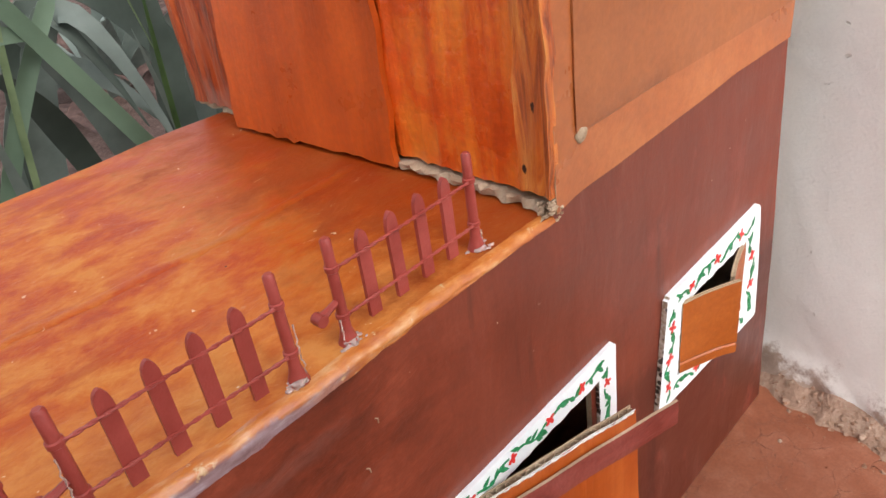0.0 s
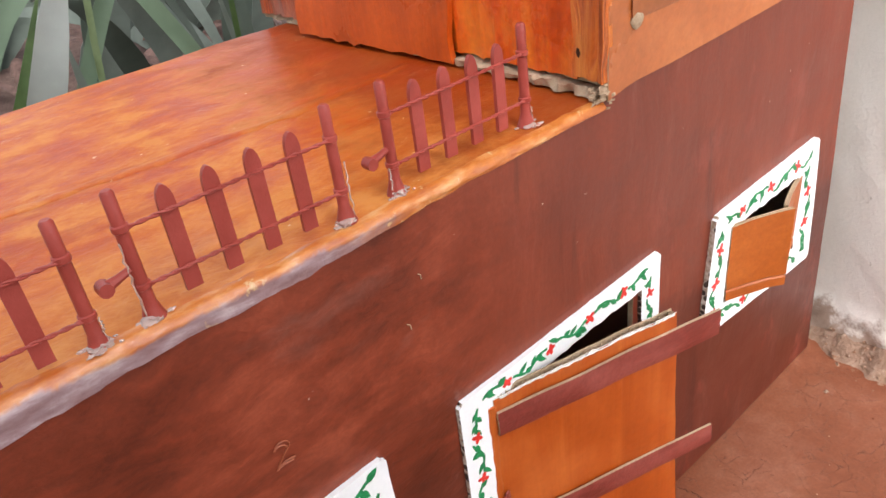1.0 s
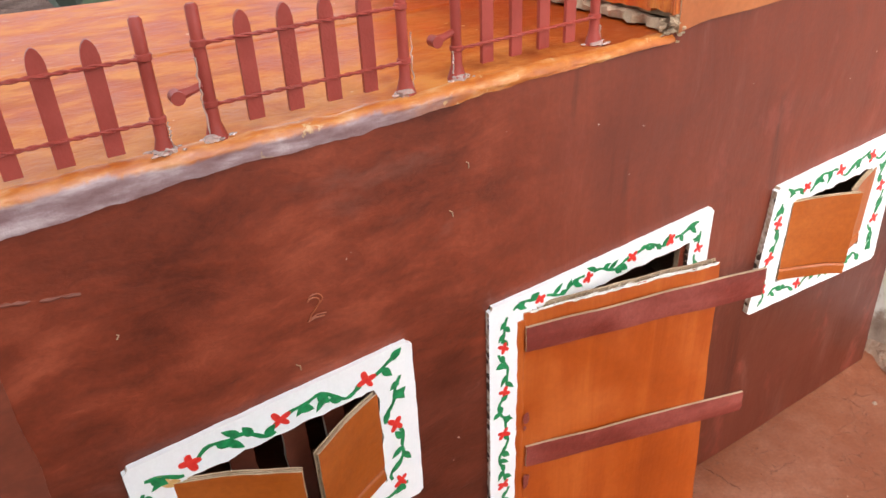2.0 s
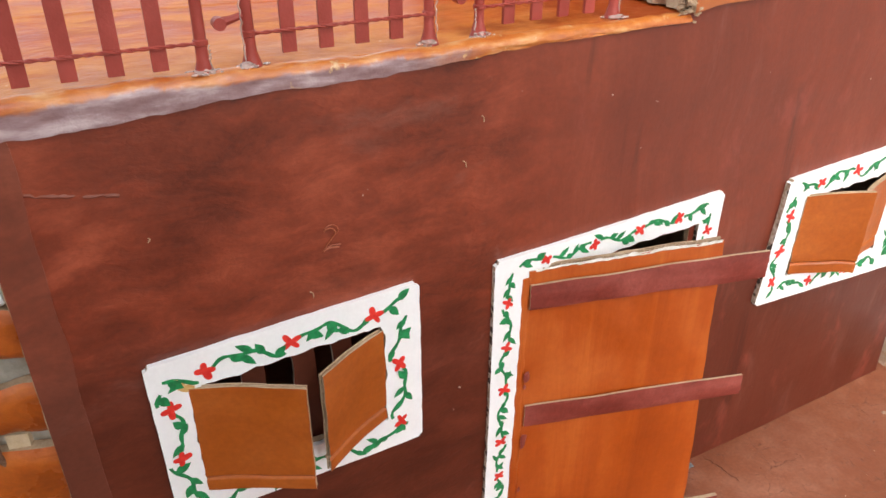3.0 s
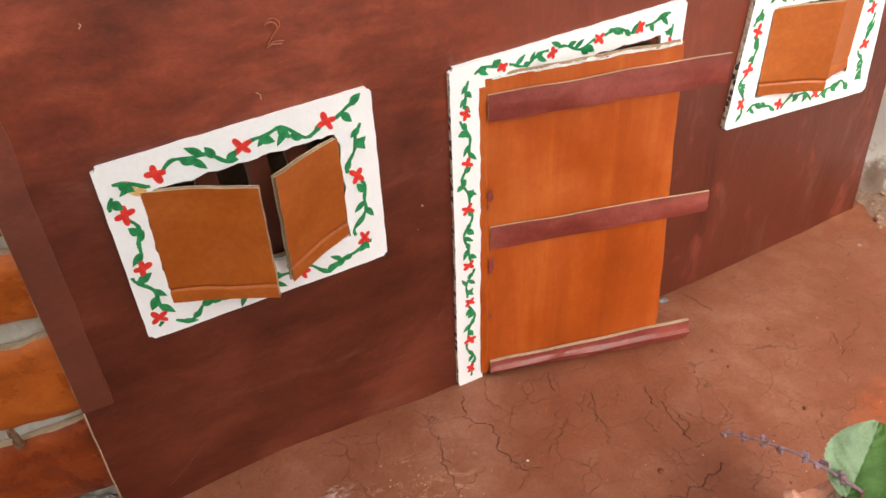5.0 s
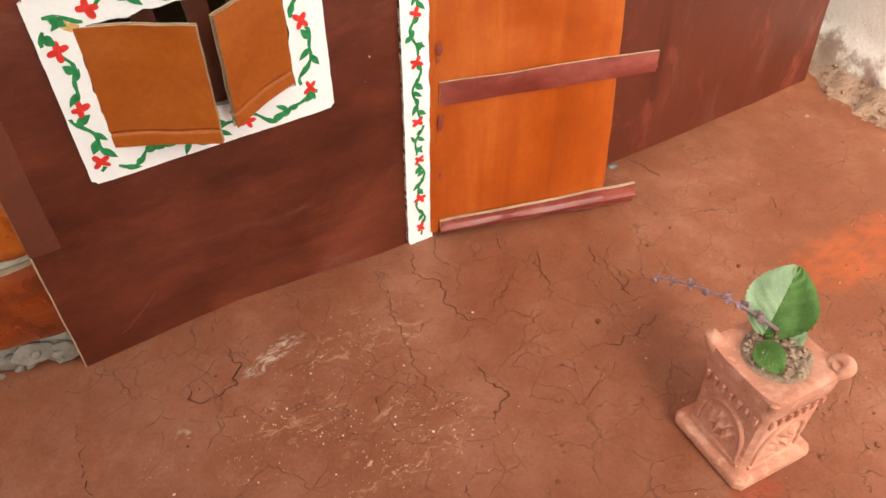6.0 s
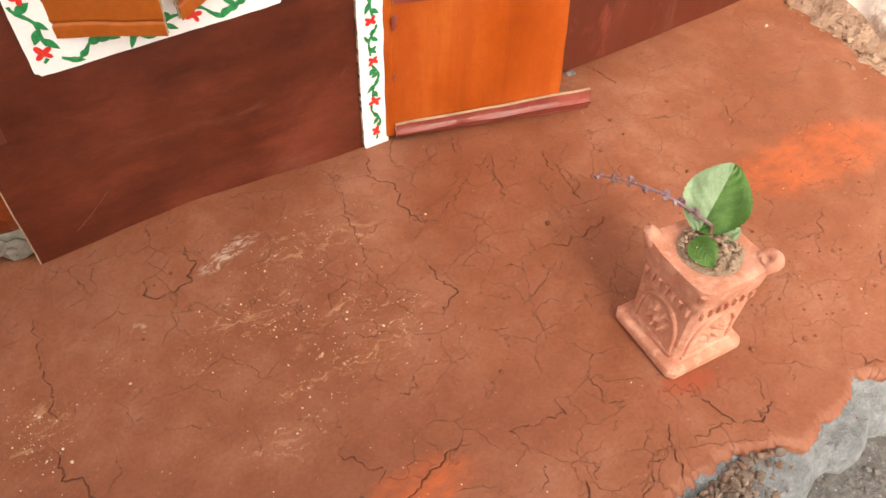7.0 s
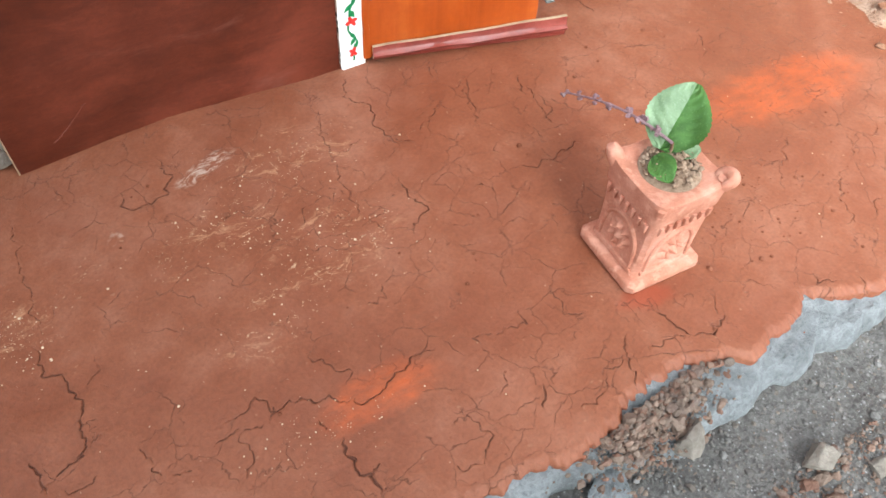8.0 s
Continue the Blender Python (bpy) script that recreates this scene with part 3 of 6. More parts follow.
def box(bm, x0, x1, y0, y1, z0, z1, bevel=0.0):
    made = bmesh.ops.create_cube(bm, size=1, matrix=Matrix.Translation(((x0 + x1) / 2, (y0 + y1) / 2, (z0 + z1) / 2)) @ Matrix.Diagonal((x1 - x0, y1 - y0, z1 - z0, 1)))
    if bevel:
        edges = {e for v in made["verts"] for e in v.link_edges}
        bmesh.ops.bevel(bm, geom=list(edges), offset=bevel, segments=2, affect="EDGES")
    return bm


ICO = {}


def ico(level):
    """Corners and triangles of a unit icosphere."""
    if level not in ICO:
        b = bmesh.new()
        bmesh.ops.create_icosphere(b, subdivisions=level, radius=1)
        b.verts.index_update()
        ICO[level] = ([v.co.normalized() for v in b.verts], [[v.index for v in f.verts] for f in b.faces])
        b.free()
    return ICO[level]


def lump(bm, place, size, seed, level=2, rough=0.35, squash=(1, 1, 0.7)):
    """A rough stone or blob."""
    dirs, tris = ico(level)
    off = Vector((seed * 3.7, seed * 1.3, seed * 7.1))
    turn = Euler((seed * 1.7, seed * 2.9, seed * 0.7)).to_matrix()
    vs = []
    for d in dirs:
        r = 1 + rough * noise.noise(d * 1.3 + off) + rough * 0.5 * noise.noise(d * 3.1 + off)
        c = turn @ (d * r)
        vs.append(bm.verts.new(Vector(place) + Vector((c.x * squash[0], c.y * squash[1], c.z * squash[2])) * size))
    for t in tris:
        bm.faces.new([vs[i] for i in t])
    return bm


def chip(bm, place, size, seed, level=2, planes=9, squash=(1, 1, 0.7)):
    """A broken stone or clod: a ball cut by random planes, with a little roughness."""
    dirs, tris = ico(level)
    q = random.Random(int(seed * 13) + 7)
    cuts = []
    for k in range(planes):
        n = Vector((q.gauss(0, 1), q.gauss(0, 1), q.gauss(0, 1))).normalized()
        cuts.append((n, q.uniform(0.40, 0.82)))
    off = Vector((seed * 3.7, seed * 1.3, seed * 7.1))
    vs = []
    for d in dirs:
        r = 1.15
        for n, far in cuts:
            c = d.dot(n)
            if c > 0.05:
                r = min(r, far / c)
        r *= 1 + 0.09 * noise.noise(d * 2.3 + off) + 0.06 * noise.noise(d * 7 + off)
        vs.append(bm.verts.new(Vector(place) + Vector((d.x * squash[0], d.y * squash[1], d.z * squash[2])) * (r * size)))
    for t in tris:
        bm.faces.new([vs[i] for i in t])
    return bm


def blade(bm, a, b, width, bulge=(0, 0, 0), thick=0.003, tip=0.0, face=(0, -1, 0.2), n=14, trough=0.25):
    """A strap leaf from a to b with a crescent section; tip: share of the length that tapers."""
    a, b, bulge, face = Vector(a), Vector(b), Vector(bulge), Vector(face).normalized()

    def spine(s):
        return a.lerp(b, s) + bulge * (4 * s * (1 - s))

    def at(s, v, lift):
        d = (spine(min(s + 0.02, 1)) - spine(max(s - 0.02, 0))).normalized()
        across = d.cross(face).normalized()
        out = across.cross(d)
        w = width / 2 * (1 if not tip else min(1, ((1 - s) / tip) ** 0.7 + 0.04))
        w *= 1 + 0.06 * noise.noise(Vector((s * 5, a.x * 40, a.z * 40)))
        return spine(s) + across * (v * w) + out * (trough * w * v * v + lift * (1 - 0.75 * v * v))

    panel(bm, [k / n for k in range(n + 1)], [-1, -0.6, -0.2, 0.2, 0.6, 1], lambda s, v: at(s, v, thick / 2), lambda s, v: at(s, v, -thick / 2))
    return bm


# ---- setting: ground, mud floor, cement edge, plastered wall ----
RIM_X = [-0.75, 0.10, 0.144, 0.212, 0.234, 0.275, 0.300, 0.314, 0.322, 0.348, 0.370, 0.414, 0.95]
RIM_Y = [-0.314, -0.314, -0.320, -0.328, -0.316, -0.316, -0.322, -0.334, -0.328, -0.327, -0.316, -0.337, -0.340]


def mud_rim(x):
    return float(np.interp(x, RIM_X, RIM_Y)) + wob(x, 0, 3, 40, 0.004) + wob(x, 0, 9, 110, 0.004) + wob(x, 4, 9, 300, 0.002)


def cement_rim(x):
    return -0.345 + wob(x, 5, 3, 9, 0.008) + wob(x, 5, 9, 45, 0.006) + wob(x, 5, 9, 150, 0.002) + 0.012 * max(0.0, min(1.0, (0.24 - x) / 0.06))


def floor_height(x, y):
    """Nearly flat; the mud swells against the house on one side and sinks on the other."""
    lift = float(np.interp(x, [0.0, 0.057, 0.095, 0.155, 0.198, 0.42, 0.50, 0.575, 0.63], [-0.002, 0.002, 0.004, 0.0, -0.004, -0.004, -0.002, 0.0, 0.004]))
    near = math.exp(-max(0.0, -y) / 0.022)
    return lift * near + (wob(x, y, 0, 7, 0.0022) + wob(x, y, 5, 30, 0.0009)) * (1 - 0.8 * near)



# open drying cracks in the mud: width in millimetres, then the bends that each one passes
CRACKS_BY_DOOR = [
    (1.3, (0.222, -0.008), (0.208, -0.031), (0.221, -0.049), (0.213, -0.07), (0.22, -0.086), (0.23, -0.096)),
    (1.0, (0.188, -0.027), (0.181, -0.055), (0.174, -0.087), (0.172, -0.107), (0.169, -0.132), (0.161, -0.137)),
    (0.8, (0.177, -0.081), (0.189, -0.081), (0.201, -0.074)),
    (1.5, (0.076, -0.031), (0.078, -0.049), (0.072, -0.062), (0.06, -0.067), (0.047, -0.061), (0.047, -0.046)),
    (0.8, (0.014, -0.025), (0.015, -0.036), (0.02, -0.04)),
    (1.3, (0.203, -0.118), (0.207, -0.15), (0.193, -0.156), (0.19, -0.164)),
    (0.9, (0.157, -0.109), (0.141, -0.114), (0.133, -0.124)),
    (0.8, (0.187, -0.139), (0.173, -0.141), (0.177, -0.154)),
    (0.8, (0.114, -0.099), (0.098, -0.097), (0.088, -0.1)),
]
CRACKS_NEAR_SIDE = [
    (0.9, (-0.017, -0.036), (-0.018, -0.078), (-0.021, -0.11), (-0.018, -0.125)),
    (1.5, (-0.026, -0.131), (-0.023, -0.154), (-0.014, -0.161), (-0.011, -0.175), (-0.015, -0.186), (-0.014, -0.197), (-0.019, -0.207), (-0.026, -0.205), (-0.032, -0.211), (-0.04, -0.213)),
    (0.9, (-0.014, -0.197), (-0.006, -0.198)),
    (0.8, (0.001, -0.151), (0.002, -0.163), (-0.007, -0.169)),
    (1.1, (-0.031, -0.216), (-0.02, -0.221), (-0.014, -0.218)),
    (1.5, (-0.042, -0.194), (-0.039, -0.211), (-0.038, -0.217)),
    (1.1, (0.005, -0.213), (0.011, -0.226), (0.01, -0.234)),
    (0.8, (0.014, -0.219), (0.029, -0.225)),
    (1.0, (0.038, -0.232), (0.05, -0.23), (0.063, -0.233)),
    (0.9, (0.051, -0.231), (0.053, -0.243), (0.043, -0.255)),
    (1.0, (0.014, -0.235), (0.025, -0.239)),
]
CRACKS_NEAR_POWDER = [
    (1.2, (0.044, -0.223), (0.057, -0.222), (0.065, -0.217), (0.073, -0.227), (0.095, -0.235), (0.11, -0.244)),
    (0.9, (0.071, -0.225), (0.067, -0.235)),
    (1.0, (0.101, -0.205), (0.1, -0.213), (0.114, -0.229), (0.11, -0.236)),
    (1.4, (0.111, -0.242), (0.111, -0.247), (0.117, -0.249), (0.129, -0.245), (0.145, -0.238), (0.161, -0.238)),
    (0.8, (0.142, -0.227), (0.143, -0.236)),
    (2.0, (0.094, -0.259), (0.093, -0.277), (0.096, -0.285), (0.103, -0.293)),
    (1.1, (0.096, -0.285), (0.102, -0.281), (0.106, -0.281)),
    (1.2, (0.089, -0.244), (0.088, -0.252)),
    (0.9, (0.154, -0.187), (0.153, -0.195), (0.142, -0.195)),
]
CRACKS_BY_EDGE = [
    (1.0, (0.216, -0.24), (0.214, -0.249), (0.192, -0.247), (0.183, -0.244), (0.183, -0.261)),
    (0.9, (0.241, -0.233), (0.237, -0.256), (0.25, -0.261)),
    (1.9, (0.285, -0.279), (0.285, -0.292), (0.291, -0.303)),
    (1.6, (0.291, -0.303), (0.305, -0.306), (0.317, -0.305)),
    (1.0, (0.289, -0.3), (0.276, -0.298), (0.263, -0.299)),
    (1.5, (0.258, -0.283), (0.249, -0.294), (0.242, -0.314)),
    (1.1, (0.249, -0.294), (0.233, -0.297), (0.217, -0.31), (0.205, -0.304)),
    (1.0, (0.186, -0.268), (0.182, -0.276), (0.175, -0.279)),
    (1.8, (0.199, -0.285), (0.192, -0.297)),
    (1.0, (0.153, -0.274), (0.16, -0.296), (0.149, -0.306)),
    (1.0, (0.15, -0.305), (0.141, -0.305), (0.135, -0.3)),
    (0.9, (0.322, -0.288), (0.311, -0.3)),
]
CRACKS_PAST_POT = [
    (1.0, (0.29, -0.062), (0.281, -0.087)),
    (1.0, (0.33, -0.083), (0.323, -0.12), (0.323, -0.13)),
    (1.2, (0.273, -0.148), (0.296, -0.152), (0.33, -0.15)),
    (0.8, (0.242, -0.148), (0.251, -0.148), (0.251, -0.158)),
    (1.0, (0.502, -0.234), (0.488, -0.251)),
    (1.0, (0.468, -0.255), (0.449, -0.274), (0.439, -0.298)),
    (1.2, (0.475, -0.283), (0.457, -0.295)),
    (0.9, (0.444, -0.224), (0.437, -0.236)),
    (1.2, (0.387, -0.306), (0.381, -0.313), (0.394, -0.317)),
    (1.3, (0.409, -0.321), (0.405, -0.333)),
]
CRACKS_UNDER_DOOR = [
    (1.4, (0.281, -0.023), (0.274, -0.044)),
    (1.1, (0.297, -0.051), (0.285, -0.078), (0.275, -0.106)),
    (1.3, (0.331, -0.07), (0.323, -0.093)),
    (1.0, (0.333, -0.099), (0.329, -0.113), (0.321, -0.124)),
    (0.9, (0.267, -0.067), (0.259, -0.075), (0.237, -0.087)),
    (1.5, (0.427, -0.001), (0.427, -0.023), (0.429, -0.038)),
    (1.0, (0.488, -0.093), (0.477, -0.115), (0.465, -0.123)),
    (0.9, (0.492, -0.03), (0.491, -0.047)),
    (1.4, (0.616, -0.106), (0.615, -0.124)),
    (0.9, (0.584, -0.018), (0.585, -0.04)),
    (0.9, (0.462, -0.21), (0.441, -0.233)),
]


def crack_line(points, seed):
    """The wandering course of a crack through its bends, in steps of about 1.5 mm, with its share of the length."""
    pts = [Vector((x, y, 0)) for x, y in points]
    line = []
    for a, b in zip(pts, pts[1:]):
        n = max(2, int((b - a).length / 0.0015))
        side = Vector((a.y - b.y, b.x - a.x, 0)).normalized()
        for k in range(n):
            p = a.lerp(b, k / n)
            line.append(p + side * (wob(p.x, p.y, seed, 130, 0.0040) + wob(p.x, p.y, seed + 3, 300, 0.0024) + wob(p.x, p.y, seed + 6, 700, 0.0010)))
    return line + [pts[-1]]


def build_floor():
    xs = np.array(steps(-0.75, -0.07, 0.03)[:-1] + steps(-0.07, 0.62, 0.00065)[:-1] + steps(0.62, 0.95, 0.02))
    vs = np.array([0, 0.002, 0.004, 0.006, 0.009] + [0.012 + 0.988 * k / 490 for k in range(491)])
    rim = np.array([mud_rim(x) for x in xs])
    X = np.repeat(xs[:, None], len(vs) + 4, 1)
    Y = np.concatenate([rim[:, None] * (1 - vs[None, :]), np.repeat(np.array([[0.004, 0.02, 0.10, 0.40]]), len(xs), 0)], 1)
    # gentle swell of the mud, taken from a coarser grid
    gx, gy = np.linspace(-0.75, 0.95, 426), np.linspace(-0.36, 0.40, 191)
    coarse = np.array([[floor_height(x, y) for y in gy] for x in gx])
    fx, fy = (X - gx[0]) / (gx[1] - gx[0]), (Y - gy[0]) / (gy[1] - gy[0])
    i, j = np.clip(fx.astype(int), 0, len(gx) - 2), np.clip(fy.astype(int), 0, len(gy) - 2)
    fx, fy = fx - i, fy - j
    Z = coarse[i, j] * (1 - fx) * (1 - fy) + coarse[i + 1, j] * fx * (1 - fy) + coarse[i, j + 1] * (1 - fx) * fy + coarse[i + 1, j + 1] * fx * fy
    Z -= 0.004 * np.clip(1 - (Y - rim[:, None]) / 0.007, 0, 1) ** 2
    # the cracks: a cleft with slightly curled rims
    cut, curl, cleft = np.zeros_like(Z), np.zeros_like(Z), np.full_like(Z, 6.0)
    seed = 0
    for family in (CRACKS_BY_DOOR, CRACKS_NEAR_SIDE, CRACKS_NEAR_POWDER, CRACKS_BY_EDGE, CRACKS_PAST_POT, CRACKS_UNDER_DOOR):
        for width, *points in family:
            seed += 1
            line = crack_line(points, seed)
            for k, (a, b) in enumerate(zip(line, line[1:])):
                end = min(1.0, 0.35 + 5.0 * min(k, len(line) - 2 - k) / len(line))
                half = 0.00017 * width * end * (1 + wob(a.x, a.y, seed, 260, 1.0))
                bed = max(half, 0.00044)
                c0, c1 = np.searchsorted(xs, [min(a.x, b.x) - 0.006, max(a.x, b.x) + 0.006])
                px, py = X[c0:c1] - a.x, Y[c0:c1] - a.y
                d = b - a
                t = np.clip((px * d.x + py * d.y) / max(d.length_squared, 1e-12), 0, 1)
                dist = np.hypot(px - t * d.x, py - t * d.y)
                cut[c0:c1] = np.maximum(cut[c0:c1], (0.0001 + 0.0006 * width * end) * np.clip(1.15 - dist / bed, 0, 1))
                cleft[c0:c1] = np.minimum(cleft[c0:c1], dist / half)
                curl[c0:c1] = np.maximum(curl[c0:c1], 0.00022 * width * end * np.exp(-(dist / (2.6 * bed)) ** 2))
    Z += curl - cut * (1 + curl * 200)
    nx, ny = X.shape
    low = np.full_like(Z, -0.012)
    co = np.concatenate([np.stack([X, Y, Z], -1).reshape(-1, 3), np.stack([X, Y, low], -1).reshape(-1, 3)[np.r_[0:ny, (nx - 1) * ny:nx * ny]], np.stack([X[:, 0], Y[:, 0] + 0.001, low[:, 0]], -1)])
    idx = np.arange(nx * ny).reshape(nx, ny)
    quads = np.stack([idx[:-1, :-1], idx[1:, :-1], idx[1:, 1:], idx[:-1, 1:]], -1).reshape(-1, 4)
    west, east = nx * ny + np.arange(ny), nx * ny + ny + np.arange(ny)
    front = nx * ny + 2 * ny + np.arange(nx)
    sides = [np.stack([front[:-1], front[1:], idx[1:, 0], idx[:-1, 0]], -1), np.stack([west[1:], west[:-1], idx[0, :-1], idx[0, 1:]], -1), np.stack([east[:-1], east[1:], idx[-1, 1:], idx[-1, :-1]], -1)]
    quads = np.concatenate([quads] + sides)
    me = bpy.data.meshes.new("floor")
    me.vertices.add(len(co))
    me.vertices.foreach_set("co", co.astype(np.float32).ravel())
    me.loops.add(quads.size)
    me.loops.foreach_set("vertex_index", quads.astype(np.int32).ravel())
    me.polygons.add(len(quads))
    me.polygons.foreach_set("loop_start", np.arange(0, quads.size, 4, dtype=np.int32))
    me.update(calc_edges=True)
    me.shade_smooth()
    depth = me.attributes.new("cleft", "FLOAT", "POINT")
    depth.data.foreach_set("value", np.concatenate([np.minimum(cleft, 6.0).ravel(), np.full(len(co) - nx * ny, 6.0)]).astype(np.float32))
    me.materials.append(MUD)
    return tagged(new("floor", me), "flat cracked red-brown dried mud floor before the model house", "floor", "", "structure")


def build_cement():
    def y_of(x, v):
        return -0.29 + (cement_rim(x) + 0.29) * v

    def top(x, v):
        y = y_of(x, v)
        drop = max(0.0, -0.312 - y)
        return Vector((x, y, -0.0035 - drop * 0.32 - 0.010 * max(0.0, v - 0.9) / 0.1 + wob(x, y, 2, 40, 0.0030) + wob(x, y, 2, 110, 0.0022) + wob(x, y, 2, 260, 0.0010)))

    bm = panel(bmesh.new(), steps(-0.75, 0.1, 0.02)[:-1] + steps(0.1, 0.55, 0.003)[:-1] + steps(0.55, 0.9, 0.02), [k / 26 for k in range(27)], top, lambda x, v: Vector((x, y_of(x, v), -0.055)))
    ob = part("pavement", bm, CEMENT, None, "rough broken grey cement edge under the mud floor")
    return tagged(ob, "", "pavement", "", "structure")


def yard_height(x, y):
    near = math.exp(-((x - 0.3) ** 2 + (y + 0.45) ** 2) / 0.25)
    return -0.030 + near * (wob(x, y, 1, 18, 0.006) + wob(x, y, 1, 70, 0.003)) - 0.10 * max(0.0, min(1.0, (-y - 0.42) / 0.6)) * 0.3


def spread(core0, core1, size, far):
    xs = steps(core0, core1, size)
    s = size
    lo, hi = core0, core1
    while hi < far:
        s *= 1.45
        lo, hi = lo - s, hi + s
        xs = [lo] + xs + [hi]
    return xs


def build_ground():
    bm = bmesh.new()
    xs, ys = spread(-0.1, 0.75, 0.007, 150), spread(-0.62, -0.31, 0.007, 150)
    grid = [[bm.verts.new((x, y, yard_height(x, y))) for y in ys] for x in xs]
    for i in range(len(xs) - 1):
        for j in range(len(ys) - 1):
            bm.faces.new((grid[i][j], grid[i + 1][j], grid[i + 1][j + 1], grid[i][j + 1]))
    return tagged(part("ground", bm, YARD, None, "grey gritty sand and brown soil of the yard"), "", "ground", "", "structure")


def build_plaster_wall():
    a, b = Vector((0.632, -0.42, 0)), Vector((0.704, 0.42, 0))
    d = (b - a).normalized()
    out = Vector((d.y, -d.x, 0))

    def face(u, z):
        p = a + d * u
        foot = max(0.0, 1 - max(0.0, z) / 0.05)
        rough = wob(p.x, p.y, z, 9, 0.003) + wob(p.x, p.y, z, 70, 0.0006) + foot * (0.006 + wob(p.x, p.y, z, 45, 0.007))
        return p - out * rough + Vector((0, 0, z))

    length = (b - a).length
    us = steps(0, 0.18, 0.02)[:-1] + steps(0.18, 0.62, 0.005)[:-1] + steps(0.62, length, 0.03)
    zs = steps(-0.05, 0.56, 0.006)[:-1] + steps(0.56, 2.4, 0.15)
    bm = panel(bmesh.new(), us, zs, face, lambda u, z: a + d * u + out * 0.15 + Vector((0, 0, z)))
    ob = part("wall_east", bm, PLASTER, None, "rough off-white limewashed plaster wall, mud-stained at its foot")
    return tagged(ob, "", "wall", "", "structure")


def build_skirt():
    """Mud and crumbled plaster heaped along the foot of the plastered wall."""
    def at(y, s, under):
        x = 0.6675 + 0.0857 * y
        wide = 0.034 + wob(y, 3, 0, 30, 0.016) + wob(y, 3, 5, 80, 0.006)
        tall = 0.022 + wob(y, 7, 0, 22, 0.014) + wob(y, 7, 2, 60, 0.005)
        z = tall * (1 - s) ** 1.8 + wob(y, s * wide, 4, 60, 0.004) * (1 - s) + wob(y, s * wide, 8, 150, 0.002) * (1 - s * 0.6) - 0.002 * s
        return Vector((x + 0.004 - s * wide, y, -0.008 if under else max(z, -0.002)))

    bm = panel(bmesh.new(), steps(-0.42, 0.10, 0.0035), [k / 14 for k in range(15)], lambda y, s: at(y, s, False), lambda y, s: at(y, s, True))
    r = random.Random(91)
    for k in range(420):
        y, q = r.uniform(-0.30, 0.0), r.random() ** 0.7
        p = at(y, q, False) if r.random() < 0.8 else at(y, 1.0, False) + Vector((-abs(r.gauss(0, 0.018)), 0, 0))
        size = min(0.0060, 0.0008 + r.expovariate(900)) * (1.0 if q < 0.7 else 0.6)
        chip(bm, p + Vector((0, 0, size * 0.25)), size, k + 5, 1, 7, (1, 1, 0.7))
    ob = part("baseboard", bm, SKIRT, None, "crumbly grey-brown mud heaped along the plastered wall")
    return tagged(ob, "", "skirting", "", "structure")


def build_shade_wall():
    """A plain unseen wall added behind the viewer to shade the left; it leaves the right open."""
    bm = panel(bmesh.new(), steps(-3.0, 0.05, 0.1), steps(-0.05, 2.1, 0.1), lambda x, z: Vector((x, -1.06 + wob(x, 0, z, 4, 0.004), z)), lambda x, z: Vector((x, -1.21, z)))
    ob = part("shade_wall_south", bm, PLASTER, None, "plain off-white wall added out of view to shade the left")
    return tagged(ob, "", "wall", "", "structure")


build_shade_wall()
build_floor()
build_skirt()
build_cement()
build_ground()
build_plaster_wall()


# ---- the model house ----
ROOF_Z = 0.351
HOLES = [(0.057, 0.156, 0.147, 0.209), (0.2415, 0.3680, -1.0, 0.2165), (0.470, 0.562, 0.154, 0.217)]


def wall_x(u, z):
    return u - 0.027 * max(0.0, min(1.0, z / 0.346)) * max(0.0, min(1.0, (u - 0.60) / 0.04))


def wall_top(x):
    """How far the front wall rises above the roof line beside the box."""
    return float(np.interp(x, [0.20, 0.31, 0.335, 0.36, 0.40, 0.46, 0.53, 0.61], [0.0, 0.003, 0.006, 0.0105, 0.0105, 0.0135, 0.0172, 0.0152]))


def wall_bow(x, z):
    return wob(x, 0.3, z, 8, 0.0012) + wob(x, 0.8, z, 25, 0.0004)


house = thing("model_house", "maroon painted cardboard model house with decorated window frames", "model house", (0.32, 0.0, 0.0))


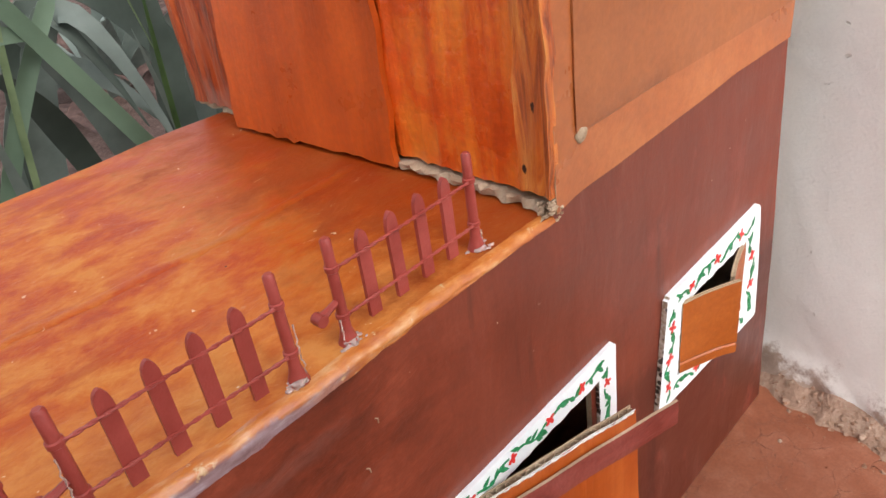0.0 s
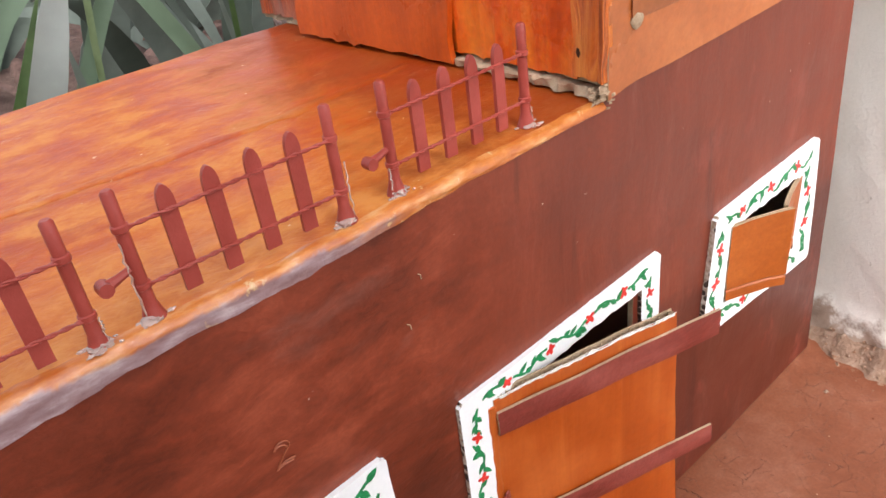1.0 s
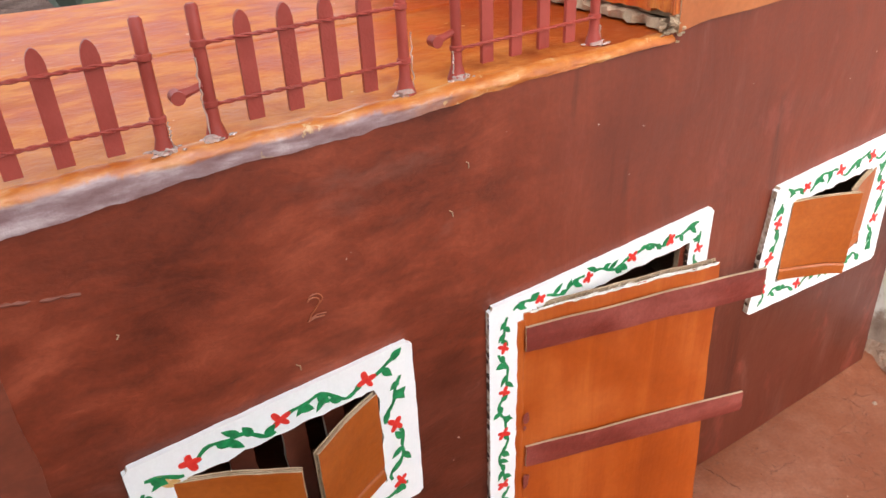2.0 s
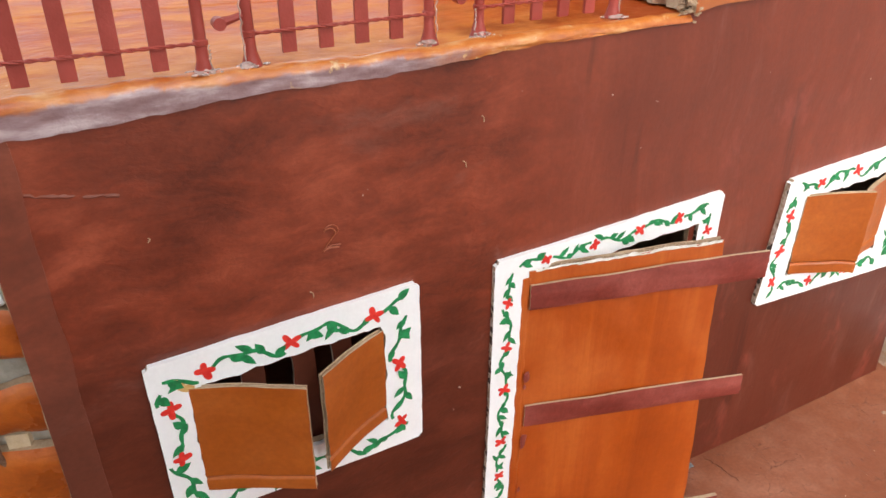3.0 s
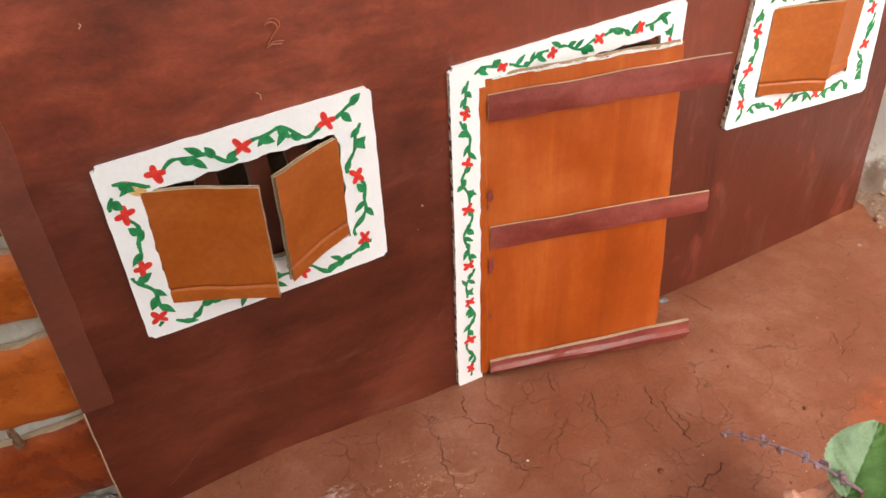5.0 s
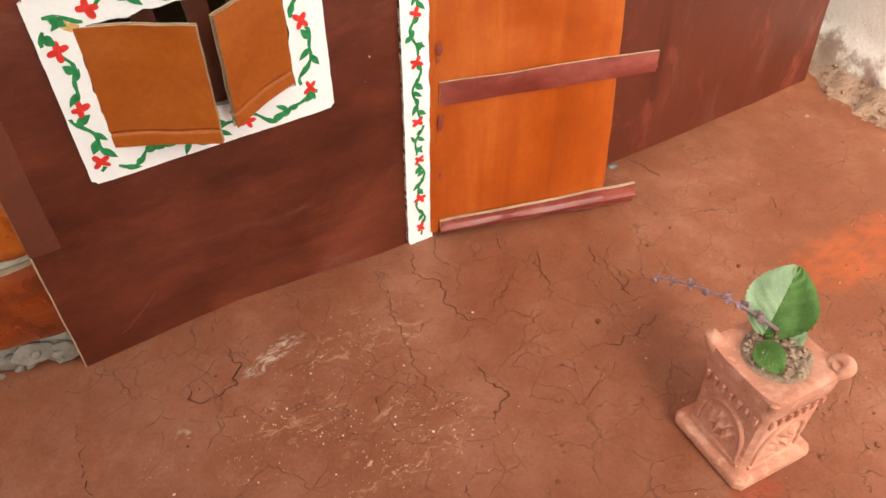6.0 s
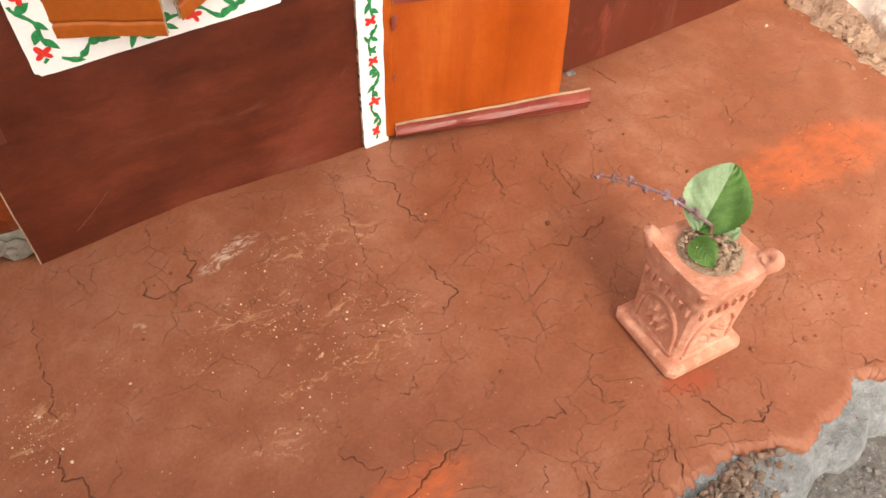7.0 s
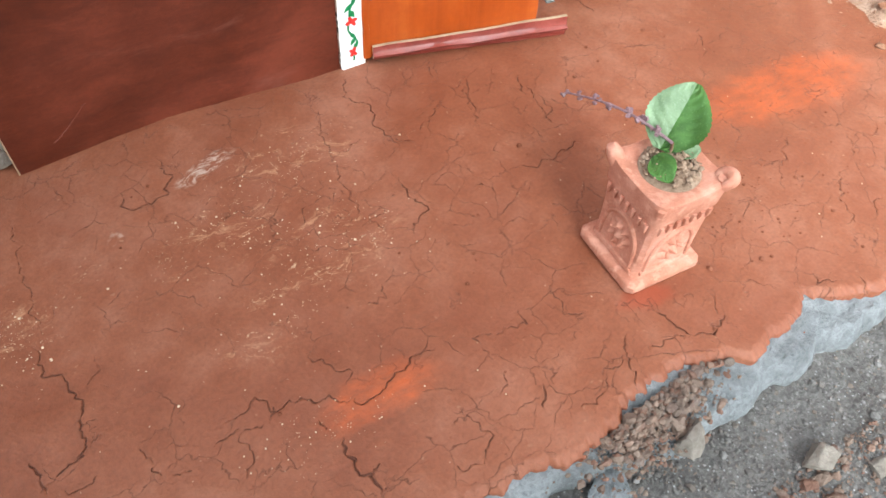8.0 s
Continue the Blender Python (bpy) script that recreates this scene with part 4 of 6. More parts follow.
def build_house_shell():
    def open_at(u, z):
        return not any(x0 < u < x1 and z0 < z < z1 for x0, x1, z0, z1 in HOLES)

    us = breaks([-0.002, 0.057, 0.156, 0.2415, 0.3680, 0.470, 0.562, 0.640], 0.009)
    zs = breaks([-0.014, 0.147, 0.154, 0.209, 0.2165, 0.217, 0.3445], 0.009)
    bm = panel(bmesh.new(), us, zs, lambda u, z: Vector((wall_x(u, z) + wob(u, 0, z, 60, 0.0006) * (u < 0), wall_bow(u, z), z + wall_top(u) * max(0.0, (z - 0.25) / 0.09))),
               lambda u, z: Vector((wall_x(u, z), 0.004 + wall_bow(u, z), z + wall_top(u) * max(0.0, (z - 0.25) / 0.09))), open_at, 1, 1)
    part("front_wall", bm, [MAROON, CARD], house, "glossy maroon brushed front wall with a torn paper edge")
    # a strip of paper pasted down the free corner, and overlapping sheets
    def pasted(x0, x1, z0, z1, lift, seed, material, words):
        def at(u, v, y):
            x = x0 + (x1 - x0) * u + (wob(0, seed, v, 9, 0.0016) if u > 0.5 else 0.0)
            z = z0 + (z1 - z0) * v + (wob(u, seed, 0, 7, 0.004) if v > 0.5 else 0.0)
            return Vector((x, wall_bow(x, z) - y, z))

        sheet = panel(bmesh.new(), [k / 6 for k in range(7)], [k / 40 for k in range(41)], lambda u, v: at(u, v, lift if 0.02 < u < 0.98 and v < 0.99 else lift * 0.6), lambda u, v: at(u, v, -0.0006))
        part("pasted_paper", sheet, material, house, words)

    rim = tube(bmesh.new(), [(-0.0026 + wob(0, 3, z, 60, 0.0006), 0.0004 + wall_bow(0, z), z) for z in steps(-0.012, 0.338, 0.006)], 0.0005, 6)
    part("paper_edge", rim, CARD, house, "bare pale cut paper edge at the corner")
    pasted(-0.0028, 0.0130, 0.090, 0.338, 0.0007, 5, MAROON_STRIP, "paler maroon paper strip pasted along the corner")

    # the other sides, seen dimly through the openings
    for nm, (x0, x1, y0, y1) in (("side_wall", (0.002, 0.006, 0.005, 0.298)), ("side_wall", (0.604, 0.608, 0.005, 0.298)), ("back_wall", (0.006, 0.604, 0.294, 0.298))):
        part(nm, box(bmesh.new(), x0, x1, y0, y1, -0.004, 0.343), CARD, house, smooth=False)

    def top(x, y):
        return Vector((x, y, ROOF_Z + wob(x, y, 0, 9, 0.0014) + wob(x, y, 3, 28, 0.0005) - 0.003 * max(0.0, min(1.0, (0.02 - x) / 0.02))))

    def back_edge(x):
        return 0.300 + wob(x, 0, 0, 12, 0.006)

    bm = panel(bmesh.new(), steps(-0.004, 0.612, 0.008), [k / 40 for k in range(41)], lambda x, v: top(x, 0.0042 + (back_edge(x) - 0.0042) * v),
               lambda x, v: top(x, 0.0042 + (back_edge(x) - 0.0042) * v) - Vector((0, 0, 0.006)), None, 0, 1)
    part("roof", bm, [ROOF, CARD], house, "flat varnished orange roof with brushed streaks")

    # a seam of pasted paper along the roof
    def seam(x, v, d):
        y = 0.141 - 0.075 * (x - 0.10) + 0.11 * max(0.0, x - 0.24) + wob(x, 1, 0, 20, 0.004) + wob(x, 1, 5, 120, 0.002)
        return top(x, y + v * (0.0045 + wob(x, 9, 0, 60, 0.0030))) + Vector((0, 0, d * (1 - v * v) * (0.8 + wob(x, 3, v, 90, 0.6)) + 0.0001))

    bm = panel(bmesh.new(), steps(0.0, 0.325, 0.006), [-1, -0.5, 0, 0.5, 1], lambda x, v: seam(x, v, 0.0006), lambda x, v: seam(x, v, -0.0006))
    part("paper_seam", bm, ROOF, house, "raised varnished paper seam")

    # rounded paper edge between roof and front wall
    def lip(x, s, lift):
        foot = float(np.interp(x, [0, 0.037, 0.073, 0.114, 0.16, 0.185, 0.224, 0.30, 0.34], [0.336, 0.337, 0.339, 0.3415, 0.3405, 0.342, 0.345, 0.3465, 0.347])) + wob(x, 0, 6, 50, 0.0016) + wob(x, 0, 6, 180, 0.0006)
        lift += wob(x, s * 0.02, 1, 55, 0.0009) + wob(x, s * 0.02, 2, 170, 0.0006)
        if s <= 0.5:
            a = s * math.pi
            return Vector((x, 0.0042 - math.sin(a) * (0.0054 + lift), ROOF_Z - 0.004 + math.cos(a) * (0.004 + lift) + wob(x, 0.0042, 0, 9, 0.0014) * (1 - 2 * s)))
        k = 2 * s - 1
        z = (ROOF_Z - 0.004) * (1 - k) + min(foot, ROOF_Z - 0.0045) * k
        return Vector((x, -0.0012 - lift * (1 - 0.5 * k) + wall_bow(x, z) * k, z))

    bm = panel(bmesh.new(), steps(-0.004, 0.3405, 0.0025), [k / 18 for k in range(19)], lambda x, s: lip(x, s, 0.0004), lambda x, s: lip(x, s, -0.0016))
    part("roof_edge", bm, LIP, house, "worn orange rounded paper edge with a painted lilac-grey glint")


build_house_shell()


# painted vines: flat strokes of paint on the white card
def petal_outline(n=10, length=0.005, width=0.0034):
    return [(length * (0.5 - 0.5 * math.cos(math.pi * k / n)), width / 2 * math.sin(math.pi * k / n) ** 0.8) for k in range(n + 1)]


def stroke_mesh(name, outlines, thick, material):
    """Flat paint strokes in the x, z plane, proud of the card towards -y."""
    bm = bmesh.new()
    for pts in outlines:
        thick += 0.00004
        lo = [bm.verts.new((x, 0, z)) for x, z in pts]
        hi = [bm.verts.new((x, -thick, z)) for x, z in pts]
        bm.faces.new(hi)
        for k in range(len(pts)):
            bm.faces.new((lo[k], lo[(k + 1) % len(pts)], hi[(k + 1) % len(pts)], hi[k]))
    bmesh.ops.recalc_face_normals(bm, faces=bm.faces[:])
    me = bpy.data.meshes.new(name)
    bm.to_mesh(me)
    bm.free()
    me.materials.append(material)
    return me


def flower_mesh(seed):
    r = random.Random(seed)
    outs = []
    for k in range(4):
        a = k * math.pi / 2 + math.pi / 4 + r.uniform(-0.35, 0.35)
        ln, wd = r.uniform(0.0050, 0.0068), r.uniform(0.0024, 0.0036)
        pts = [(u - 0.0008, w * (1.0 + 0.25 * u / ln)) for u, w in petal_outline(8, ln, wd)] + [(u - 0.0008, -w) for u, w in petal_outline(8, ln, wd)[-2:0:-1]]
        outs.append([(u * math.cos(a) - w * math.sin(a), u * math.sin(a) + w * math.cos(a)) for u, w in pts])
    return stroke_mesh("flower", outs, 0.00012, RED)


def leaf_paint_mesh(seed):
    r = random.Random(seed + 50)
    ln, wd, bend = r.uniform(0.0058, 0.0086), r.uniform(0.0030, 0.0044), r.uniform(-0.25, 0.25)
    n = 9
    upper = [(ln * k / n, wd / 2 * math.sin(math.pi * (k / n) ** 0.8) + bend * ln * (k / n) ** 2) for k in range(n + 1)]
    lower = [(ln * k / n, -wd / 2 * math.sin(math.pi * (k / n) ** 0.8) + bend * ln * (k / n) ** 2) for k in range(n - 1, 0, -1)]
    return stroke_mesh("leaf", [upper + lower], 0.00008 + 0.00005 * seed, GREEN)


FLOWERS = [flower_mesh(k) for k in range(5)]
LEAVES = [leaf_paint_mesh(k) for k in range(6)]
paint_random = random.Random(11)


def paint_piece(name, me, x, y, z, turn, size, parent):
    ob = new(name, me)
    root = Vector((0, 0, 0))
    o = parent
    while o:
        root += o.location
        o = o.parent
    ob.parent = parent
    ob.matrix_basis = Matrix.Translation(Vector((x, y + wall_bow(x, z), z)) - root) @ Matrix.Rotation(turn, 4, "Y") @ Matrix.Diagonal((size, 1, size, 1))
    return ob


def vine(parent, a, b, flowers, y, size=1.0, sway=0.0042, leaf_gap=0.0058, skip=None):
    """A vine painted from a to b (x, z) with flowers at shares of its length and leaves between."""
    a, b = Vector(a), Vector(b)
    run = b - a
    length = run.length
    d = run / length
    nrm = Vector((-d.y, d.x))
    r = paint_random
    phase = r.uniform(0, 6)

    def at(s):
        return a + run * s + nrm * (sway * math.sin(phase + s * length * 150) + sway * 0.4 * math.sin(phase * 2 + s * length * 330))

    bm = bmesh.new()
    n = max(8, int(length / 0.0022))
    width = 0.00092 * size
    prev = None
    for k in range(n + 1):
        s = k / n
        p, t = at(s), (at(min(1, s + 0.01)) - at(max(0, s - 0.01))).normalized()
        w = width * (0.7 + 0.5 * abs(math.sin(k * 0.9)))
        if min([abs(s - f) * length for f in flowers] + [1]) < 0.003 * size or (skip and skip(p)):
            prev = None
            continue
        yy = y + wall_bow(p.x, p.y)
        now = [bm.verts.new((p.x - t.y * w, yy - 0.0001, p.y + t.x * w)), bm.verts.new((p.x + t.y * w, yy - 0.0001, p.y - t.x * w)),
               bm.verts.new((p.x - t.y * w, yy + 0.0003, p.y + t.x * w)), bm.verts.new((p.x + t.y * w, yy + 0.0003, p.y - t.x * w))]
        if prev:
            for i, j in ((0, 1), (1, 3), (3, 2), (2, 0)):
                bm.faces.new((prev[i], prev[j], now[j], now[i]))
        prev = now
    part("vine", bm, GREEN, parent)
    for f in flowers:
        p = a + run * f
        paint_piece("flower", r.choice(FLOWERS), p.x, y, p.y, r.uniform(0, 6.3), size * r.uniform(0.9, 1.1), parent)
    s, k = 0.4 * leaf_gap / length, 0
    while s < 1:
        p = at(s)
        if min([abs(s - f) * length for f in flowers] + [1]) > 0.0065 * size and not (skip and skip(p)):
            ang = math.atan2(d.y, d.x) + (0.75 + r.uniform(-0.3, 0.35)) * (1 if k % 2 else -1) + (math.pi if r.random() < 0.25 else 0)
            for attempt in range(8):
                tip = p + Vector((math.cos(ang), math.sin(ang))) * 0.0098 * size - (a + run * s)
                if abs(tip.dot(nrm)) < 0.0086 * size and -0.002 < tip.dot(d) + s * length < length + 0.002:
                    break
                ang = math.atan2(d.y, d.x) + r.choice((-1, 1)) * r.uniform(0.4, 0.95) + (math.pi if r.random() < 0.25 else 0)
            paint_piece("leaf", r.choice(LEAVES), p.x, y, p.y, -ang, size * r.uniform(0.98, 1.24), parent)
        s += leaf_gap * size * r.uniform(0.75, 1.2) / length
        k += 1


def card_frame(name, corners, hole, thick, label):
    """A white card frame: outer corners tl, tr, br, bl as (x, z) and a rectangular opening."""
    tl, tr, br, bl = [Vector(c) for c in corners]
    x0, x1, z0, z1 = hole

    def at(s, t):
        p = bl.lerp(br, s).lerp(tl.lerp(tr, s), t)
        inner = s0 - 0.001 < s < s1 + 0.001 and t0 - 0.001 < t < t1 + 0.001
        j = 0.0022 if inner else 0.0004
        cut = 0.0016 if s in (0, 1) and t in (0, 1) else 0.0
        return p.x + wob(p.x, 1, p.y, 130, j) + cut * (1 - 2 * s), p.y + wob(p.x, 7, p.y, 130, j) + cut * (1 - 2 * t)

    w, h = (tr.x + br.x - tl.x - bl.x) / 2, (tl.y + tr.y - bl.y - br.y) / 2
    left, low = (tl.x + bl.x) / 2, (bl.y + br.y) / 2
    s0, s1, t0, t1 = (x0 - left) / w, (x1 - left) / w, (z0 - low) / h, (z1 - low) / h
    ss = breaks([0, 0.0025 / w, s0, s1, 1 - 0.0025 / w, 1], 0.004 / w)
    ts = breaks([0, 0.0025 / h, t0, t1, 1 - 0.0025 / h, 1] if t0 > 0 else [0, t1, 1 - 0.0025 / h, 1], 0.004 / h)

    def pos(s, t, y):
        x, z = at(s, t)
        return Vector((x, y + wall_bow(x, z), z))

    bm = panel(bmesh.new(), ss, ts, lambda s, t: pos(s, t, -thick), lambda s, t: pos(s, t, -0.0003), lambda s, t: not (s0 < s < s1 and t0 < t < t1), 1)
    for f in bm.faces:
        f.normal_update()
        if f.material_index == 1 and abs(f.normal.z) > 0.5:
            f.material_index = 0
    return part(name, bm, [WHITE, CARD_EDGE], house, label)


PAINT_Y = -0.0034
W1 = [(0.039, 0.225), (0.177, 0.232), (0.177, 0.128), (0.040, 0.124)]
frame_a = card_frame("window_frame", W1, HOLES[0], 0.0032, "white card frame painted with red flowers and green vines")
vine(frame_a, (0.046, 0.2145), (0.168, 0.2200), [0.155, 0.50, 0.86], PAINT_Y, 1.0)
vine(frame_a, (0.0470, 0.209), (0.0475, 0.131), [0.13, 0.53, 0.93], PAINT_Y, 1.0)
vine(frame_a, (0.1645, 0.214), (0.1640, 0.137), [0.38, 0.90], PAINT_Y, 0.95)
vine(frame_a, (0.055, 0.1335), (0.168, 0.1365), [0.62], PAINT_Y, 0.95)
for dx, dz in ((0.0525, 0.2125), (0.0560, 0.2085)):
    paint_piece("ochre_stain", stroke_mesh("ochre_stain", [[(0.0036 * math.cos(k * 0.7) * (1 + 0.3 * (k % 2)), 0.0022 * math.sin(k * 0.7)) for k in range(9)]], 0.00005, YELLOW), dx, PAINT_Y, dz, 0.4, 1.0, frame_a)

W2 = [(0.451, 0.233), (0.585, 0.241), (0.596, 0.130), (0.443, 0.136)]
frame_b = card_frame("window_frame", W2, HOLES[2], 0.0042, "white card frame painted with red flowers and green vines")
vine(frame_b, (0.462, 0.225), (0.575, 0.230), [0.18, 0.5, 0.82], -0.0044, 0.9)
vine(frame_b, (0.459, 0.220), (0.4545, 0.146), [0.20, 0.56, 0.90], -0.0044, 0.9)
vine(frame_b, (0.574, 0.222), (0.581, 0.142), [0.28, 0.62], -0.0044, 0.9)
vine(frame_b, (0.463, 0.145), (0.572, 0.142), [0.3, 0.66], -0.0044, 0.9)


def build_door_frame():
    hole = HOLES[1]
    card = card_frame("door_frame", [(0.2225, 0.231), (0.391, 0.2385), (0.389, -0.006), (0.2215, -0.006)], (0.2415, 0.3715, -1.0, 0.2170), 0.0032, "white card door frame painted with red flowers and green vines")
    zs = [0.203, 0.172, 0.141, 0.099, 0.069, 0.036, 0.009]
    vine(card, (0.2318, 0.222), (0.2318, 0.002), [(0.222 - z) / 0.22 for z in zs], PAINT_Y, 0.82, 0.0028)
    vine(card, (0.238, 0.2245), (0.378, 0.2295), [0.13, 0.37, 0.61, 0.83], PAINT_Y, 0.82, 0.0024)
    vine(card, (0.3805, 0.225), (0.380, 0.150), [0.16, 0.6], PAINT_Y, 0.78, 0.0022)
    return card


build_door_frame()


# corrugated card leaves: two liners and a fluted core
def corrugated(name, hinge, turn, width, height, label, thick=0.005, flute_up=True, material=SHUTTER, skew=(0, 0, 0, 0), seed=0, grow=1, parent=None):
    """A hinged card leaf. hinge: x, y, z of its lower hinge corner; turn: degrees towards -y; grow: +1 opens to +x, -1 to -x."""
    c, s = math.cos(radians(turn)), math.sin(radians(turn))
    along = Vector((grow * c, -s, 0))
    inward = Vector((grow * s, c, 0))
    hinge = Vector(hinge)
    sl, sr, sb, st = skew

    def at(u, v, depth):
        uu = (width + sr * (v / height - 0.5)) * u / width
        vv = v * (1 + st * u / width) + sb * u / width
        j = wob(u, seed, v, 70, 0.0008)
        k = wob(u, seed + 5, v, 70, 0.0008)
        bow = 0.0012 * math.sin(math.pi * u / width) + wob(u, seed, v, 20, 0.0008)
        if not flute_up:
            bow += 0.0013 * math.exp(-((v - 0.0080) / 0.0008) ** 2)
        return hinge + along * (uu + j) + Vector((0, 0, vv + k)) + inward * (depth + bow)

    us, vs = steps(0, width, 0.005), steps(0, height, 0.006) if flute_up else steps(0, 0.012, 0.0006)[:-1] + steps(0.012, height, 0.003)
    leaf = part(name, panel(bmesh.new(), us, vs, lambda u, v: at(u, v, 0), lambda u, v: at(u, v, 0.0007), None, 1, 1), [material, TORN if flute_up else CARD], parent, label)
    part("inner_liner", panel(bmesh.new(), us, vs, lambda u, v: at(u, v, thick - 0.0007), lambda u, v: at(u, v, thick), None), CARD, leaf)
    amp, mid, period = max(0.0004, thick / 2 - 0.0009), thick / 2, 0.0066 if thick > 0.004 else 0.0040

    def core(u, v, lift):
        w = u if flute_up else v
        ins = 0.0006
        return at(min(max(u, ins), width - ins), min(max(v, ins), height - ins), mid + amp * math.sin(2 * math.pi * w / period) + lift)

    cu = steps(0, width, 0.0011) if flute_up else steps(0, width, 0.012)
    cv = steps(0, height, 0.012) if flute_up else steps(0, height, 0.0011)
    part("fluted_core", panel(bmesh.new(), cu, cv, lambda u, v: core(u, v, -0.00025), lambda u, v: core(u, v, 0.00025)), CARD, leaf)
    return leaf, at


corrugated("shutter", (0.0566, -0.0036, 0.1425), 26, 0.0545, 0.0655, "orange-brown card shutter, half open", flute_up=False, seed=1, skew=(0, 0, -0.001, 0), parent=house, thick=0.0032)
corrugated("shutter", (0.1555, -0.0042, 0.1505), 25, 0.0440, 0.0585, "orange-brown card shutter, half open", flute_up=False, seed=4, grow=-1, skew=(0, 0, -0.0055, 0.06), parent=house, thick=0.0032)
corrugated("shutter", (0.4695, -0.0050, 0.1565), 26, 0.0480, 0.0620, "orange-brown card shutter, half open", flute_up=False, seed=7, skew=(0, 0, 0.001, 0.02), parent=house, thick=0.0032)
corrugated("shutter", (0.5640, -0.0050, 0.1565), 16, 0.0470, 0.0610, "orange-brown card shutter, slightly open", flute_up=False, seed=9, grow=-1, parent=house, thick=0.0032)

DOOR_TURN = 16.5
door, door_at = corrugated("door", (0.2445, -0.0045, 0.0035), DOOR_TURN, 0.1225, 0.2170, "orange streaked card door standing ajar", flute_up=True, material=DOORPAINT, skew=(0, -0.011, 0.0, 0.035), seed=13, parent=house)


def door_bar(z_left, z_right, u0, u1, depth, fold=0.0, name="crossbar"):
    """A folded maroon card strip glued across the door and past its free edge."""
    c, s = math.cos(radians(DOOR_TURN)), math.sin(radians(DOOR_TURN))
    along, out = Vector((c, -s, 0)), Vector((-s, -c, 0))
    hinge = Vector((0.2445, -0.0045, 0))
    (zl0, zl1), (zr0, zr1) = z_left, z_right

    def at(u, v, d):
        k = (u - u0) / (u1 - u0)
        z = (zl0 + (zr0 - zl0) * k) * (1 - v) + (zl1 + (zr1 - zl1) * k) * v
        ridge = 0.0005 * math.sin(math.pi * v) + fold * math.exp(-((v - 0.45) / 0.13) ** 2)
        return hinge + along * (u + wob(u, v, z_left[0], 60, 0.0008)) + Vector((0, 0, z + wob(u, v, 3 + zl0, 30, 0.0012))) + out * (d + ridge)

    bm = panel(bmesh.new(), steps(u0, u1, 0.004), [k / 8 for k in range(9)], lambda u, v: at(u, v, depth), lambda u, v: at(u, v, 0.0002), None, 1)
    return part(name, bm, [MAROON_BAR, CARD], door, "dull maroon folded card strip")


def torn_edge(u0, u1, v, tall, seed):
    """Ragged white paper torn along an edge of the door."""
    def at(u, k, lift):
        up = tall * k * max(0.15, 0.55 + wob(u, seed, 0, 130, 0.6) + wob(u, seed, 4, 420, 0.45))
        return door_at(u, v + up + wob(u, seed, 2, 90, 0.0006), -0.0006 + lift + wob(u, k, seed, 240, 0.0009))

    bm = panel(bmesh.new(), steps(u0, u1, 0.0012), [0, 0.5, 1], lambda u, k: at(u, k, 0), lambda u, k: at(u, k, 0.0005))
    part("torn_paper", bm, TORN, door, "ragged torn white paper on the door edge")


torn_edge(0.030, 0.1210, 0.2160, 0.0026, 3)
torn_edge(0.004, 0.0300, 0.2165, 0.0014, 9)
door_bar((0.1955, 0.2120), (0.2010, 0.2195), 0.001, 0.1475, 0.0020)
door_bar((0.1080, 0.1235), (0.1105, 0.1268), 0.0025, 0.1495, 0.0018)
door_bar((0.0008, 0.0115), (0.0012, 0.0175), 0.0015, 0.1515, 0.0030, 0.0035)

for x0, x1, lean in ((0.0840, 0.0955, 0.001), (0.1105, 0.1225, 0.002), (0.1330, 0.1440, 0.003)):
    bm = panel(bmesh.new(), steps(x0, x1, 0.003), steps(0.143, 0.214, 0.006), lambda u, z: Vector((u - lean * (z - 0.14) / 0.07 + wob(u, 4, z, 90, 0.0010), 0.0068 + wob(u, 0, z, 40, 0.001), z)),
               lambda u, z: Vector((u - lean * (z - 0.14) / 0.07 + wob(u, 4, z, 90, 0.0010), 0.0098 + wob(u, 0, z, 40, 0.001), z)), None, 1)
    part("window_bar", bm, [MAROON_STRIP, TORN], house, "maroon card strip with torn pale edges behind the window opening")

# the folded card hinge between the door and its frame, daubed with maroon
bm = panel(bmesh.new(), steps(0.2400, 0.2472, 0.0012), steps(0.001, 0.2160, 0.004), lambda u, z: Vector((u + wob(u, 2, z, 60, 0.0010), -0.0036 - 0.0014 * math.sin((u - 0.24) / 0.0072 * math.pi) + wob(u, 6, z, 120, 0.0006), z)),
           lambda u, z: Vector((u, 0.0012, z)))
part("door_hinge", bm, DOORPAINT, house, "folded orange card hinge of the door")
for k, (z, tall) in enumerate(((0.1465, 0.008), (0.139, 0.004), (0.0955, 0.009), (0.0905, 0.005), (0.052, 0.005))):
    part("paint_daub", lump(bmesh.new(), (0.2462 + wob(k, 0, 0, 1.7, 0.002), -0.0062, z), tall / 2, k + 61, 2, 0.5, (0.55, 0.14, 1)), MAROON_BAR, house, "daub of maroon paint beside the door")

# the pencilled mark, scratches and flecks of glue on the front wall
def wall_stroke(pts, width, material, name, y=-0.0006, dome=0.0004):
    bm = bmesh.new()
    tube(bm, [(x, y + wall_bow(x, z), z) for x, z in pts], width, 6)
    return part(name, bm, material, house)


def digit_two(dx, dz, size):
    top = [(0.1318 + dx + 0.0030 * size * math.cos(a), 0.2700 + dz + 0.0026 * size * math.sin(a)) for a in [2.6 - 0.42 * k for k in range(8)]]
    return top + [(0.1300 + dx, 0.2640 + dz), (0.1282 + dx, 0.2612 + dz), (0.1318 + dx, 0.2624 + dz), (0.1362 + dx, 0.2618 + dz)]


